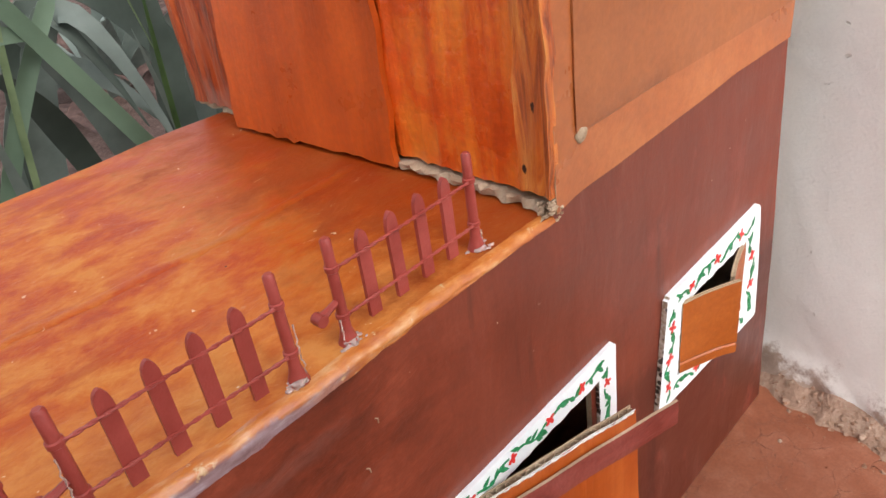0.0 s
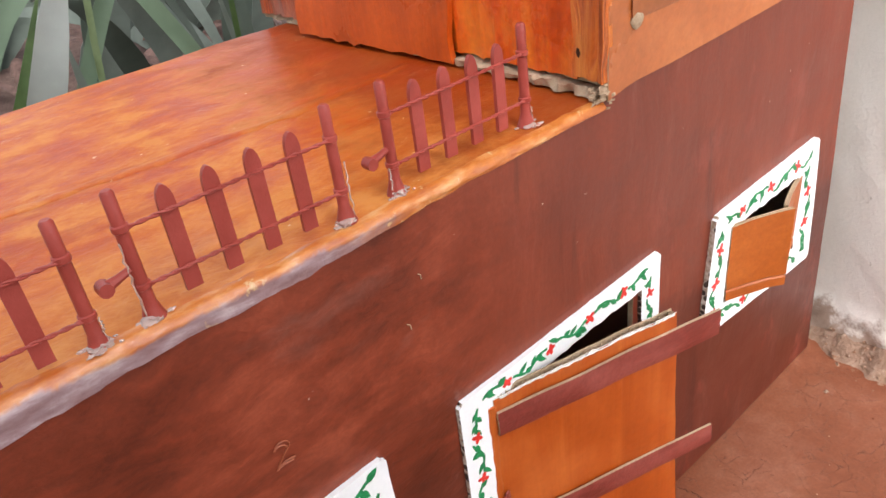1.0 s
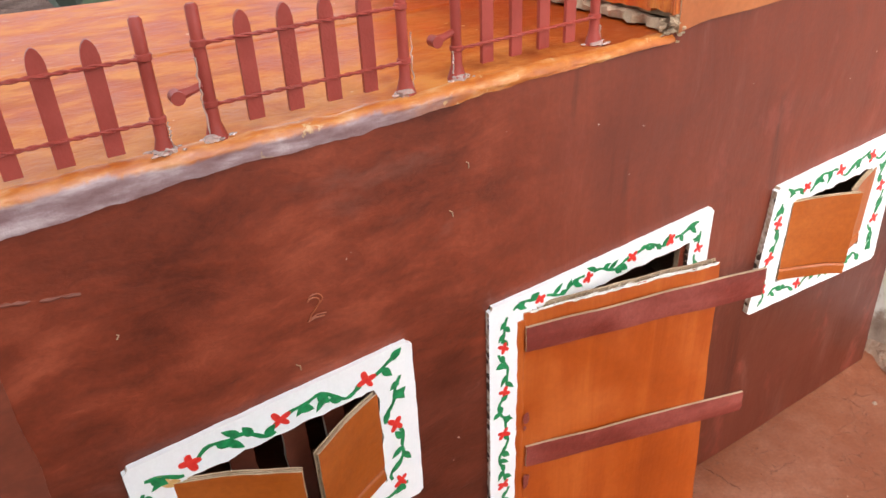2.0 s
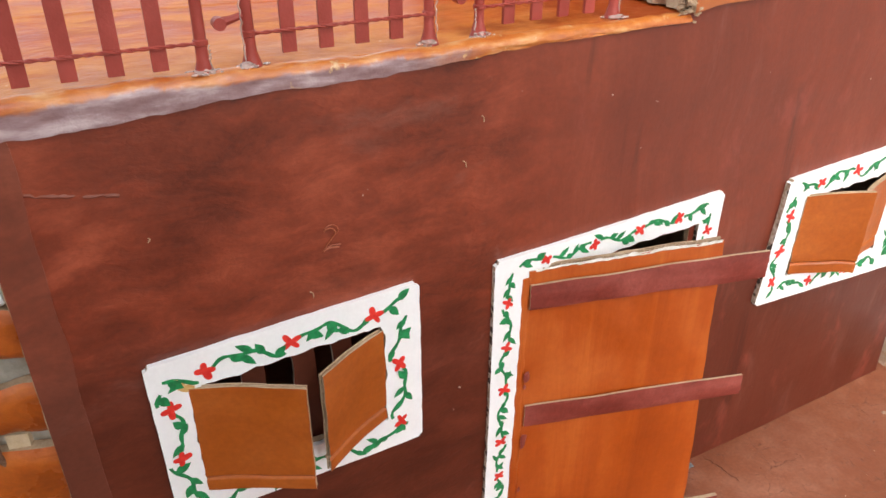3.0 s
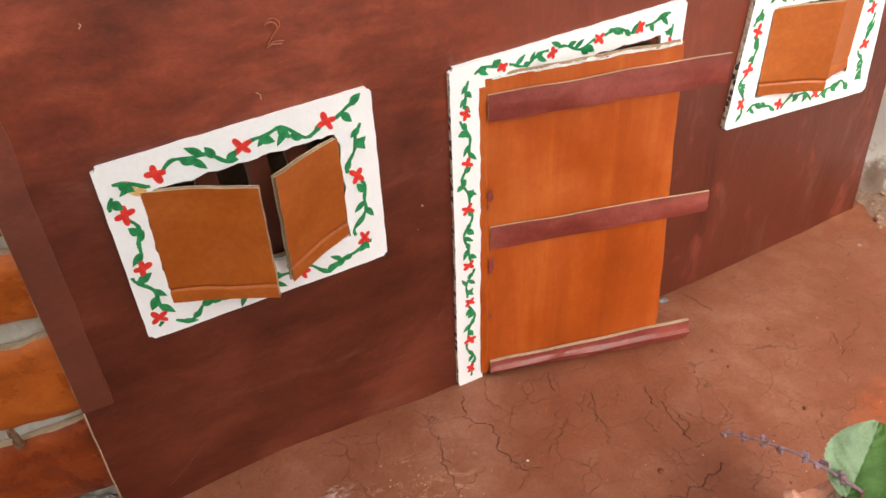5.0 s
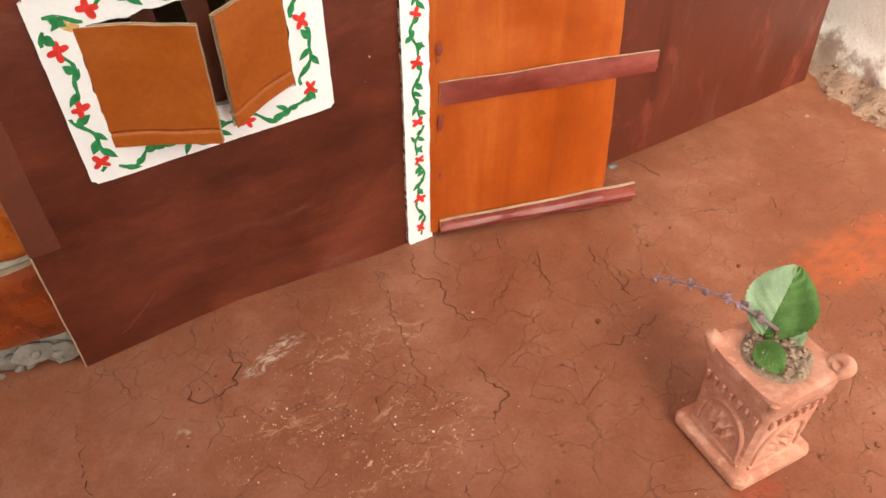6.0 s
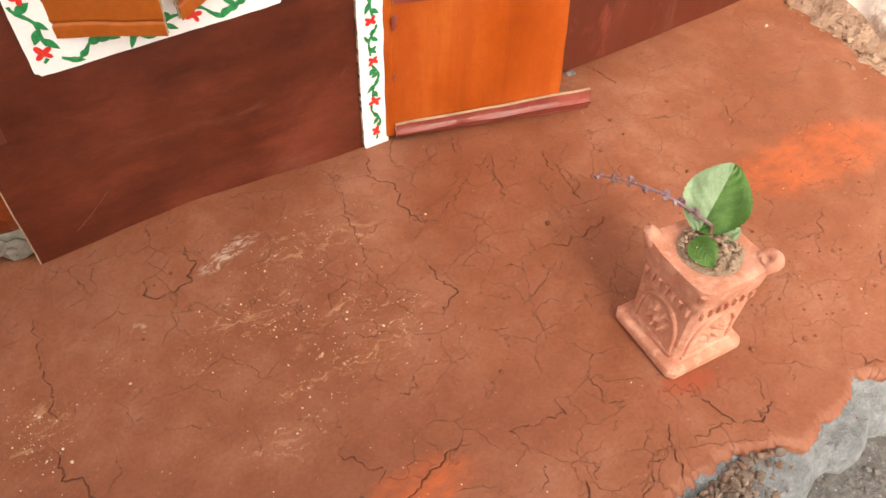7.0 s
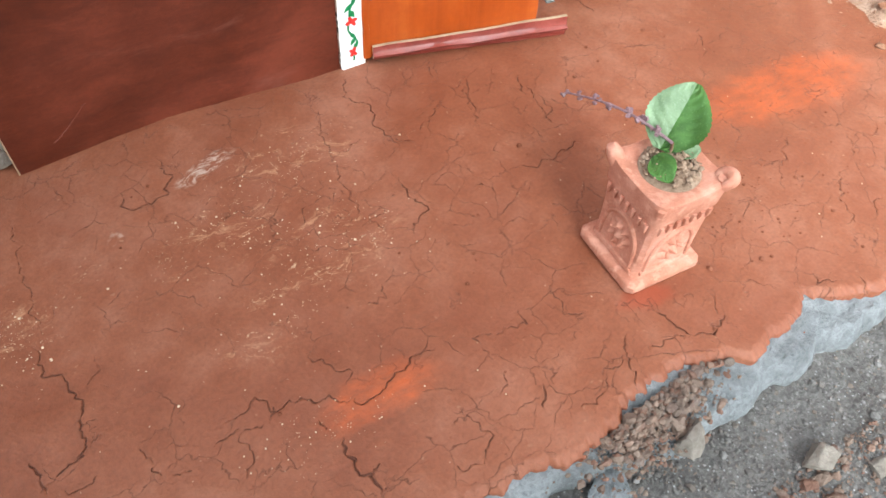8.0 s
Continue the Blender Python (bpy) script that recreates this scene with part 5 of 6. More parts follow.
for dx, dz, size, wide in ((0, 0, 1.0, 0.00042), (0.0010, 0.0012, 1.15, 0.00034)):
    wall_stroke(digit_two(dx, dz, size), wide, MARK, "painted_mark")
for x0, z0, x1, z1, bend in ((0.000, 0.3210, 0.046, 0.3080, 0.6), (0.024, 0.014, 0.050, 0.036, 1.2)):
    n = 24
    pts = [(x0 + (x1 - x0) * k / n + wob(k, 0, x0, 0.7, 0.0012), z0 + (z1 - z0) * (k / n) ** bend + wob(k, 5, x0, 0.6, 0.0012)) for k in range(n + 1)]
    bm = tube(bmesh.new(), [(x, (0.0006 if z0 > 0.1 else 0.0001) + wall_bow(x, z), z) for x, z in pts], [max(0.0002, (0.0010 if z0 > 0.1 else 0.0004) + wob(k, 3, x0, 0.9, 0.0009 if z0 > 0.1 else 0.0004)) for k in range(n + 1)], 8)
    part("paper_crease", bm, MAROON_STRIP, house, "raised crease in the painted paper")
fleck_random = random.Random(5)
for x, z in [(0.2145, 0.3115), (0.2050, 0.2895), (0.1215, 0.2375), (0.0530, 0.2850)]:
    ang, ln = fleck_random.uniform(0.9, 1.9), fleck_random.uniform(0.0012, 0.0026)
    wall_stroke([(x, z), (x + ln * math.cos(ang), z + ln * math.sin(ang)), (x + ln * 1.3 * math.cos(ang + 0.5), z + ln * 1.5 * math.sin(ang))], 0.00028, CARD, "glue_fleck")


# ---- upper storey standing on the roof ----
upper = thing("upper_storey", "orange painted card and bark box standing on the roof", "model house", (0.335, 0.01, ROOF_Z))
TOP_Z = 0.66


def box_panel(name, y0, y1, z0, material, label, x_face, thick, relief, tone=40, swing=0.0):
    """An upright piece of the side that faces -x; relief: depth of its ridges."""
    def face(y, z, inset):
        r = relief * (noise.noise(Vector((y * 110, z * 9, tone))) + 0.6 * noise.noise(Vector((y * 240, z * 16, tone))))
        rag = wob(y, z * 0, tone, 120, 0.0035) * max(0.0, 1 - (z - z0) / 0.02)
        rim = wob(0, z, tone, 45, 0.003) if y in (y0, y1) else 0.0
        lean = -swing * (y - y0) / (y1 - y0) * max(0.0, 1 - (z - z0) / 0.16)
        return Vector((x_face + lean - (r if not inset else -thick) + wob(y, z, tone, 14, 0.0024), y + rim, z + rag))

    bm = panel(bmesh.new(), steps(y0, y1, 0.0028 if relief > 0.001 else 0.006), steps(z0, TOP_Z - 0.01, 0.007), lambda y, z: face(y, z, False), lambda y, z: face(y, z, True), None, 0, 1)
    return part(name, bm, [material, CARD], upper, label)


def build_upper():
    part("core", box(bmesh.new(), 0.3465, 0.600, 0.006, 0.326, ROOF_Z + 0.005, TOP_Z - 0.012), CARD, upper, smooth=False)
    part("base_card", panel(bmesh.new(), steps(0.3375, 0.600, 0.012), steps(0.0035, 0.332, 0.0012), lambda x, y: Vector((x + (wob(x, y, 2, 60, 0.006) + wob(x, y, 2, 260, 0.004)) * (x < 0.34), y, ROOF_Z + 0.0050 + wob(x, y, 9, 90, 0.002) + wob(x, y, 9, 300, 0.0018))),
                            lambda x, y: Vector((x + wob(x, y, 2, 130, 0.005) * (x < 0.34), y, ROOF_Z + 0.0012)), None), CARD, upper, "bare grey-brown torn card edge")
    box_panel("bark_strip", 0.252, 0.331, ROOF_Z + 0.006, BARK, "ridged bark strip painted orange", 0.3385, 0.005, 0.0032, 3, 0.006)
    box_panel("flat_panel", 0.106, 0.256, ROOF_Z + 0.003, BOXPAINT, "flat orange-brown card panel", 0.3350, 0.004, 0.0003, 8, 0.013)
    box_panel("wood_strip", 0.016, 0.110, ROOF_Z + 0.008, WOODPAINT, "streaked bright orange wood strip", 0.3405, 0.004, 0.0020, 12)
    box_panel("corner_strip", -0.0030, 0.0165, ROOF_Z + 0.010, BARK_BRIGHT, "rough corner bark strip with chipped holes", 0.3375, 0.006, 0.0026, 17)

    def face(x, z, y):
        return Vector((x - 0.006 * max(0.0, (x - 0.55) / 0.06) * (z - ROOF_Z) / 0.3, y + wob(x, 0, z, 9, 0.0015) + wob(x, 1, z, 30, 0.0004), z))

    bm = panel(bmesh.new(), steps(0.3410, 0.611, 0.008), steps(0.3445, TOP_Z - 0.01, 0.008), lambda x, z: face(x, z + wall_top(x) * max(0.0, 1 - (z - 0.34) / 0.08), -0.0022), lambda x, z: face(x, z + wall_top(x) * max(0.0, 1 - (z - 0.34) / 0.08), 0.0022), None, 1, 1)
    part("front_panel", bm, [BOXFRONT, CARD], upper, "smooth tan-orange front panel")
    bm = panel(bmesh.new(), steps(0.358, 0.604, 0.010), steps(0.386, TOP_Z - 0.02, 0.010), lambda x, z: face(x + wob(x, 2, z, 40, 0.001), z + 0.05 * max(0.0, (0.46 - x)) - 0.03 * max(0, 0.44 - x), -0.0034), lambda x, z: face(x, z, -0.0024))
    part("patch_sheet", bm, PATCHPAINT, upper, "thin darker orange sheet pasted on the front")
    part("top_card", box(bmesh.new(), 0.332, 0.613, -0.004, 0.335, TOP_Z - 0.010, TOP_Z, 0.002), ROOF, upper, smooth=False)
    bm = bmesh.new()
    r = random.Random(3)
    for k in range(34):
        lump(bm, (0.3400 + r.uniform(-0.006, 0.006), -0.0005 + r.uniform(-0.004, 0.006), ROOF_Z + 0.0035 + r.gauss(0, 0.0034)), r.uniform(0.0007, 0.0021), k + 1, 2, 0.9, (1.3, 0.8, 0.7))
    part("torn_corner", bm, CARD, upper, "crumpled torn card corner with dried glue")
    for k, (y, z) in enumerate(((0.004, 0.408), (0.0115, 0.375))):
        part("chipped_bark", lump(bmesh.new(), (0.3356, y, z), 0.0014, k + 30, 3, 1.0, (0.40, 0.6, 1.4)), HOLLOW, upper, "dark chipped hollows in the corner bark")
    bm = lump(bmesh.new(), (0.3620, -0.0035, 0.386), 0.0045, 44, 2, 0.3, (1, 0.3, 1))
    part("glue_patch", bm, CARD, upper, "pale dab of dried glue")


build_upper()


# ---- toy fences on the roof ----
def build_fence(x, y, z):
    """One toy fence panel: two round posts, four flat pickets, two barbed rails and a hook."""
    span, tall = 0.0815, 0.0495
    root = thing("toy_fence", "small red-brown plastic toy fence glued on the roof", "toy fence", (x, y, z), "fence panels on the roof")
    for px in (0, span):
        bm = bmesh.new()
        prof = [(0, 0.0046), (0.003, 0.0036), (0.007, 0.0025), (0.0125, 0.0024), (0.0130, 0.0030), (0.0148, 0.0030), (0.0152, 0.0024), (0.0345, 0.0023), (0.0350, 0.0029), (0.0370, 0.0029), (0.0374, 0.0023), (tall - 0.001, 0.0023), (tall, 0.0015)]
        tube(bm, [(x + px, y, z + h) for h, _ in prof], [r for _, r in prof], 12)
        part("post", bm, PLASTIC, root)
    for k in range(4):
        cx = x + span * (k + 1) / 5
        bm = bmesh.new()
        hs = [0.0045, 0.012, 0.020, 0.028, 0.036, 0.0395, 0.042, 0.0438, 0.0448]
        ws = [0.0030, 0.0030, 0.0030, 0.0030, 0.0030, 0.0029, 0.0024, 0.0015, 0.0004]
        panel(bm, list(range(len(hs))), [-1, 0, 1], lambda i, v: Vector((cx + v * ws[i], y - 0.0011, z + hs[i])), lambda i, v: Vector((cx + v * ws[i], y + 0.0009, z + hs[i])))
        part("picket", bm, PLASTIC, root, smooth=False)
    for h in (0.0138, 0.0360):
        bm = bmesh.new()
        n = 66
        for turn in (0, math.pi):
            tube(bm, [(x + span * k / n, y - 0.0016 + 0.0004 * math.cos(turn + k * 0.8), z + h + 0.0004 * math.sin(turn + k * 0.8)) for k in range(n + 1)], 0.00052, 6)
        for k in range(1, 16):
            lump(bm, (x + span * k / 16, y - 0.0016, z + h), 0.0008, k, 1, 0.2, (1, 1, 1))
        part("rail", bm, PLASTIC, root, "twisted wire-like rail")
    bm = bmesh.new()
    tube(bm, [(x, y, z + 0.0215), (x - 0.006, y - 0.0005, z + 0.0200), (x - 0.0115, y - 0.001, z + 0.0190)], [0.0014, 0.0016, 0.0023], 8)
    tube(bm, [(x - 0.0115, y - 0.0035, z + 0.0190), (x - 0.0115, y + 0.0015, z + 0.0190)], 0.0026, 10)
    part("hook", bm, PLASTIC, root)
    return root


fence = build_fence(0.2155, 0.0085, ROOF_Z - 0.0005)
copy_thing(fence, pose(0.1070, 0.0060, ROOF_Z - 0.0005, 0, 0, 0.5))
copy_thing(fence, pose(0.0060, 0.0050, ROOF_Z - 0.0012, 0, 0.4, 0))
fence.matrix_basis = pose(0.2155, 0.0085, ROOF_Z - 0.0005, 0, 0, 2.0)


def glue_blobs():
    r = random.Random(8)
    for px, py in ((0.216, 0.0085), (0.188, 0.0066), (0.1065, 0.006), (0.0885, 0.0055), (0.298, 0.0115)):
        ob = lump(bmesh.new(), (px - 0.001, py - 0.002, ROOF_Z + 0.0006), 0.0034, px * 100, 3, 0.5, (1.1, 0.9, 0.55))
        tagged(part("glue_blob", ob, GLUE, None, "clear dried glue at the foot of a fence post"), "", "glue", "glue at the fence posts")


glue_blobs()


def glue_threads():
    r = random.Random(18)
    crumbs = bmesh.new()
    for px, py, tall, side in ((0.1070, 0.0060, 0.030, -1), (0.2155, 0.0085, 0.012, -1), (0.1885, 0.0065, 0.024, 1), (0.0875, 0.0050, 0.010, 1), (0.2965, 0.0112, 0.008, 1)):
        n = 14
        pts = [(px + side * (0.0028 + r.uniform(-0.0005, 0.0005)), py - 0.0016 + r.uniform(-0.0004, 0.0004), ROOF_Z + 0.001 + tall * k / n) for k in range(n + 1)]
        bm = tube(bmesh.new(), pts, [r.uniform(0.0002, 0.0005) for k in range(n + 1)], 6)
        for k in range(7):
            lump(crumbs, (px + r.uniform(-0.007, 0.007), py - 0.001 + r.uniform(-0.005, 0.002), ROOF_Z + 0.0008), r.uniform(0.0005, 0.0012), k + px * 90, 2, 0.6, (1.4, 1, 0.5))
        tagged(part("glue_string", bm, GLUE, None, "whitish dried glue string along a fence post"), "", "glue", "glue strings at the fence posts")
    tagged(part("glue_crumbs", crumbs, GLUE, None, "small drops of dried glue on the roof edge"), "", "glue", "", "stuff")


glue_threads()


# ---- slatted wing beside the house ----
def build_plank_wall():
    a = Vector((-0.003, 0.0085, 0))
    d = Vector((-0.955, 0.297, 0)).normalized()
    out = Vector((d.y, -d.x, 0))
    if out.y > 0:
        out = -out
    root = thing("slatted_wall", "pale wall clad with orange-brown painted wooden slats", "wall", tuple(a))

    def at(u, z, depth):
        return a + d * u + out * depth + Vector((0, 0, z))

    bm = panel(bmesh.new(), steps(-0.004, 0.34, 0.008), steps(-0.012, 0.345, 0.008), lambda u, z: at(u, z, -0.006 + wob(u, 0, z, 30, 0.002)), lambda u, z: at(u, z, -0.016))
    part("backing", bm, BACKING, root, "pale grey plaster behind the slats")
    rows = [(0.0235, 0.0800, -0.16, -0.26), (0.0870, 0.1386, -0.14, -0.18), (0.1510, 0.1888, -0.09, -0.05), (0.1985, 0.2260, -0.05, -0.17), (0.2393, 0.2631, -0.02, -0.06), (0.2784, 0.2925, -0.10, -0.16), (0.306, 0.332, -0.08, -0.10)]
    r = random.Random(21)
    for k, (z0, z1, lean0, lean1) in enumerate(rows):
        def slat(uu, v, depth, k=k, z0=z0, z1=z1, lean0=lean0, lean1=lean1):
            lo, hi = z0 + lean0 * min(uu, 0.16), z1 + lean1 * min(uu, 0.16)
            edge = wob(uu, k, 1 if v > 0 else 2, 24, 0.0030) + wob(uu, k, 3 if v > 0 else 4, 90, 0.0018)
            dome = 0.0030 * (1 - abs(v) ** 4) + wob(uu, v * 0.02, k, 45, 0.0014)
            return at(uu, lo + (hi - lo) * (v + 1) / 2 + edge * abs(v), depth + (dome if depth > -0.003 else 0))

        bm = panel(bmesh.new(), steps(-0.003, 0.33, 0.004), [-1, -0.93, -0.8, -0.6, -0.3, 0, 0.3, 0.6, 0.8, 0.93, 1], lambda uu, v: slat(uu, v, 0.0), lambda uu, v: slat(uu, v, -0.0055), None, 1)
        part("slat", bm, [PLANK_RED if k == 0 else PLANK, CARD], root, "dark red-brown glossy wooden slat" if k == 0 else "rough orange-brown painted wooden slat")
    # bark stubs and bare wood blocks wedged in the gaps, a white stump near the top
    for u, z, h, thick in ((0.0204, 0.2300, 0.020, 0.0034), (0.0250, 0.1905, 0.015, 0.0030), (0.0299, 0.1390, 0.022, 0.0026), (0.0374, 0.0750, 0.012, 0.0030), (0.105, 0.141, 0.018, 0.0026)):
        bm = tube(bmesh.new(), [at(u + 0.0030 * (j / 7 - 0.5) + wob(u, 1, j, 2.3, 0.0010), z + h * (j / 7 - 0.5), 0.0012) for j in range(8)], [thick * (0.75 + 0.35 * abs(noise.noise(Vector((u * 90, j * 1.3, 4))))) * (0.8 if j in (0, 7) else 1.0) * 0.78 for j in range(8)], 7)
        for q in range(14):
            lump(bm, at(u + r.uniform(-0.002, 0.002), z + h * r.uniform(-0.5, 0.5), 0.0022), r.uniform(0.0007, 0.0015), q + u * 900, 1, 1.0, (0.8, 0.7, 2.2))
        part("bark_stub", bm, TWIG, root, "short stub of brown bark wedged between slats")
    for u0, u1, z0, z1 in ((0.0245, 0.036, 0.2235, 0.2385), (0.0275, 0.046, 0.1840, 0.1945), (0.0115, 0.0205, 0.1865, 0.1965), (0.048, 0.075, 0.2230, 0.2370), (0.052, 0.078, 0.1800, 0.1910)):
        bm = panel(bmesh.new(), steps(u0, u1, 0.003), steps(z0, z1, 0.003), lambda u, z: at(u + wob(u, 2, z, 90, 0.0008), z + wob(u, 5, z, 90, 0.0008), -0.0012 + wob(u, 0, z, 60, 0.0012)), lambda u, z: at(u, z, -0.0070))
        part("wood_block", bm, BLOCK, root, "small bare beige wood block")
    bm = tube(bmesh.new(), [at(0.0025 + 0.0016 * j, 0.2705 - 0.0004 * j, -0.0035) for j in range(6)], [0.0050, 0.0056, 0.0058, 0.0057, 0.0054, 0.0046], 18, True, 0.55)
    part("white_stump", bm, WHITE, root, "rounded white plastered stump between slats")
    bm = bmesh.new()
    for k in range(16):
        u = 0.004 + 0.019 * k + r.uniform(-0.003, 0.003)
        chip(bm, at(u, 0.006 + r.uniform(-0.004, 0.005) - 0.03 * min(u, 0.1), -0.001 + r.uniform(-0.002, 0.002)), r.uniform(0.009, 0.014), k + 3, 3, 9, (1.15, 0.5, 0.8))
    for k in range(40):
        u = r.uniform(0, 0.3)
        chip(bm, at(u, r.uniform(-0.004, 0.012), r.uniform(-0.001, 0.004)), r.uniform(0.002, 0.005), k + 40, 2, 8, (1, 0.7, 0.8))
    tagged(part("rubble_foot", bm, STONE, root, "grey rubble along the foot of the slatted wall"), "", "", "", "stuff")


build_plank_wall()


# ---- terracotta pot with a basil sprig ----
POT = Vector((0.3028, -0.2402, 0.0005))
POT_TURN = radians(-3.5)
pot_m = Matrix.Translation(POT) @ Matrix.Rotation(POT_TURN, 4, "Z")


def square_ring(half, z, n=48, power=9.0, scoop=0.0, flare=0.0):
    pts = []
    for k in range(n):
        a = 2 * math.pi * (k + 0.5) / n
        c, s = math.cos(a), math.sin(a)
        r = half / (abs(c) ** power + abs(s) ** power) ** (1 / power)
        corner = (abs(math.sin(2 * a))) ** 6
        pts.append(pot_m @ Vector((c * r * (1 + flare * corner), s * r * (1 + flare * corner), z + scoop * corner)))
    return pts


def loft(bm, rings, close=False):
    vs = [[bm.verts.new(p) for p in ring] for ring in rings]
    n = len(vs[0])
    for a, b in zip(vs, vs[1:]):
        for k in range(n):
            bm.faces.new((a[k], a[(k + 1) % n], b[(k + 1) % n], b[k]))
    if close:
        bm.faces.new(vs[0][::-1])
    return vs


def circle_ring(radius, z, n=48):
    return [pot_m @ Vector((math.cos(2 * math.pi * (k + 0.5) / n) * radius, math.sin(2 * math.pi * (k + 0.5) / n) * radius, z)) for k in range(n)]


pot = thing("terracotta_pot", "small square carved terracotta pot standing on the mud floor", "flower pot", tuple(POT))


def build_pot():
    bm = bmesh.new()
    loft(bm, [square_ring(0.0258, 0.0, power=20), square_ring(0.0266, 0.0012, power=20), square_ring(0.0266, 0.0056, power=20), square_ring(0.0256, 0.0070, power=20), square_ring(0.0217, 0.0078, power=18),
              square_ring(0.0207, 0.0100, power=18), square_ring(0.0207, 0.0250, power=18), square_ring(0.0212, 0.0430, power=18), square_ring(0.0218, 0.0535, power=18), square_ring(0.0226, 0.0550, power=18),
              square_ring(0.0230, 0.0590, power=18), square_ring(0.0236, 0.0650, power=11, scoop=0.0005), square_ring(0.0240, 0.0690, power=10, scoop=0.0012), square_ring(0.0238, 0.0708, power=10, scoop=0.0018), square_ring(0.0226, 0.0714, power=9, scoop=0.0014), square_ring(0.0195, 0.0710, power=6, scoop=0.0003), circle_ring(0.0172, 0.0706), circle_ring(0.0166, 0.0692), circle_ring(0.0160, 0.0560)], True)
    part("body", bm, CLAY, pot, "pinkish terracotta body with a plinth")
    for k in range(4):
        a = math.pi / 4 + k * math.pi / 2
        d = Vector((math.cos(a), math.sin(a), 0))
        if k == 2:
            part("corner_tongue", tube(bmesh.new(), [pot_m @ (d * r + Vector((0, 0, z))) for r, z in ((0.0270, 0.0716), (0.0292, 0.0690), (0.0288, 0.0640), (0.0278, 0.0585))], [0.0018, 0.0034, 0.0028, 0.0010], 12), CLAY, pot)
            continue
        if k == 3:
            arc = [(1.5 - 4.0 * q / 18, q / 18) for q in range(19)]
            part("lug", tube(bmesh.new(), [pot_m @ Vector((0.0206 + 0.0038 * math.cos(a), -0.0196 + 0.0046 * math.sin(a), 0.0700 + 0.0046 * math.sin(math.pi * q) ** 0.6)) for a, q in arc], [0.0024 + 0.0012 * math.sin(math.pi * q) for a, q in arc], 12), CLAY, pot)
            part("corner_tongue", tube(bmesh.new(), [pot_m @ (d * r + Vector((0, 0, z))) for r, z in ((0.0290, 0.0740), (0.0300, 0.0690), (0.0285, 0.0620))], [0.0040, 0.0040, 0.0010], 12), CLAY, pot)
            continue
        bm = tube(bmesh.new(), [pot_m @ (d * r + Vector((0, 0, z))) for r, z in ((0.0262, 0.0640), (0.0284, 0.0690), (0.0304, 0.0730), (0.0316, 0.0762), (0.0306, 0.0786))], [0.0040, 0.0049, 0.0047, 0.0038, 0.0016], 12)
        part("horn", bm, CLAY, pot)
    for k in range(4):
        turn = pot_m @ Matrix.Rotation(k * math.pi / 2, 4, "Z")

        def on(u, z, lift=0.0):
            half = 0.0207 + 0.0011 * max(0.0, (z - 0.025) / 0.03)
            return turn @ Vector((u, -half - lift, z))

        for j in range(7):
            u = -0.0165 + 0.0055 * j
            part("dentil", tube(bmesh.new(), [on(u, 0.0540, 0.0006), on(u, 0.0500, 0.0008), on(u, 0.0465, 0.0003)], [0.0015, 0.0014, 0.0006], 6), CLAY, pot)
        bm = bmesh.new()
        tube(bm, [on(0.0145 * math.cos(t), 0.0240 + 0.0190 * max(0.0, math.sin(t)), 0.0001) for t in [math.pi * j / 14 for j in range(15)]], 0.0015, 8)
        for sgn in (-1, 1):
            tube(bm, [on(sgn * 0.0145, 0.0240, 0.0001), on(sgn * 0.0150, 0.0115, 0.0001)], 0.0012, 8)
        tube(bm, [on(-0.0175, 0.0110, 0.0003), on(0.0175, 0.0110, 0.0003)], 0.0014, 8)
        part("arch", bm, CLAY, pot)
        def carved(t, q):
            rr = 0.0105 * q
            petals = 0.5 + 0.5 * math.cos(7 * t)
            h = 0.0034 * (math.exp(-(q / 0.22) ** 2) + petals * math.exp(-((q - 0.62) / 0.2) ** 2)) - 0.0004 * q
            return on(rr * math.cos(t), 0.0262 + rr * 1.05 * math.sin(t), h + 0.0002)

        bm = bmesh.new()
        loft(bm, [[carved(2 * math.pi * j / 42, q) for j in range(42)] for q in (0.02, 0.12, 0.24, 0.36, 0.48, 0.6, 0.72, 0.84, 1.0)])
        part("rosette", bm, CLAY, pot)
    bm = bmesh.new()
    n = 40
    rows = []
    for j in range(12):
        rr = 0.0172 * j / 11
        rows.append([bm.verts.new(pot_m @ Vector((rr * math.cos(2 * math.pi * k / n), rr * math.sin(2 * math.pi * k / n), 0.0752 - 0.0045 * (j / 11) ** 2 + 0.0045 * noise.noise(Vector((rr * math.cos(2 * math.pi * k / n) * 260, rr * math.sin(2 * math.pi * k / n) * 260, 3))) * (1 - (j / 11) ** 4)))) for k in range(n)])
    for a, b in zip(rows, rows[1:]):
        for k in range(n):
            bm.faces.new((a[k], a[(k + 1) % n], b[(k + 1) % n], b[k]))
    r = random.Random(4)
    for k in range(230):
        t, rr = r.uniform(0, 6.3), 0.0160 * math.sqrt(r.random())
        lump(bm, pot_m @ Vector((rr * math.cos(t), rr * math.sin(t), 0.0757 + r.uniform(-0.001, 0.0022) - 12.0 * rr * rr)), r.uniform(0.0006, 0.0017), k + 1, 1, 0.7)
    part("soil", bm, SOIL, pot, "dry crumbly grey-brown soil")


build_pot()


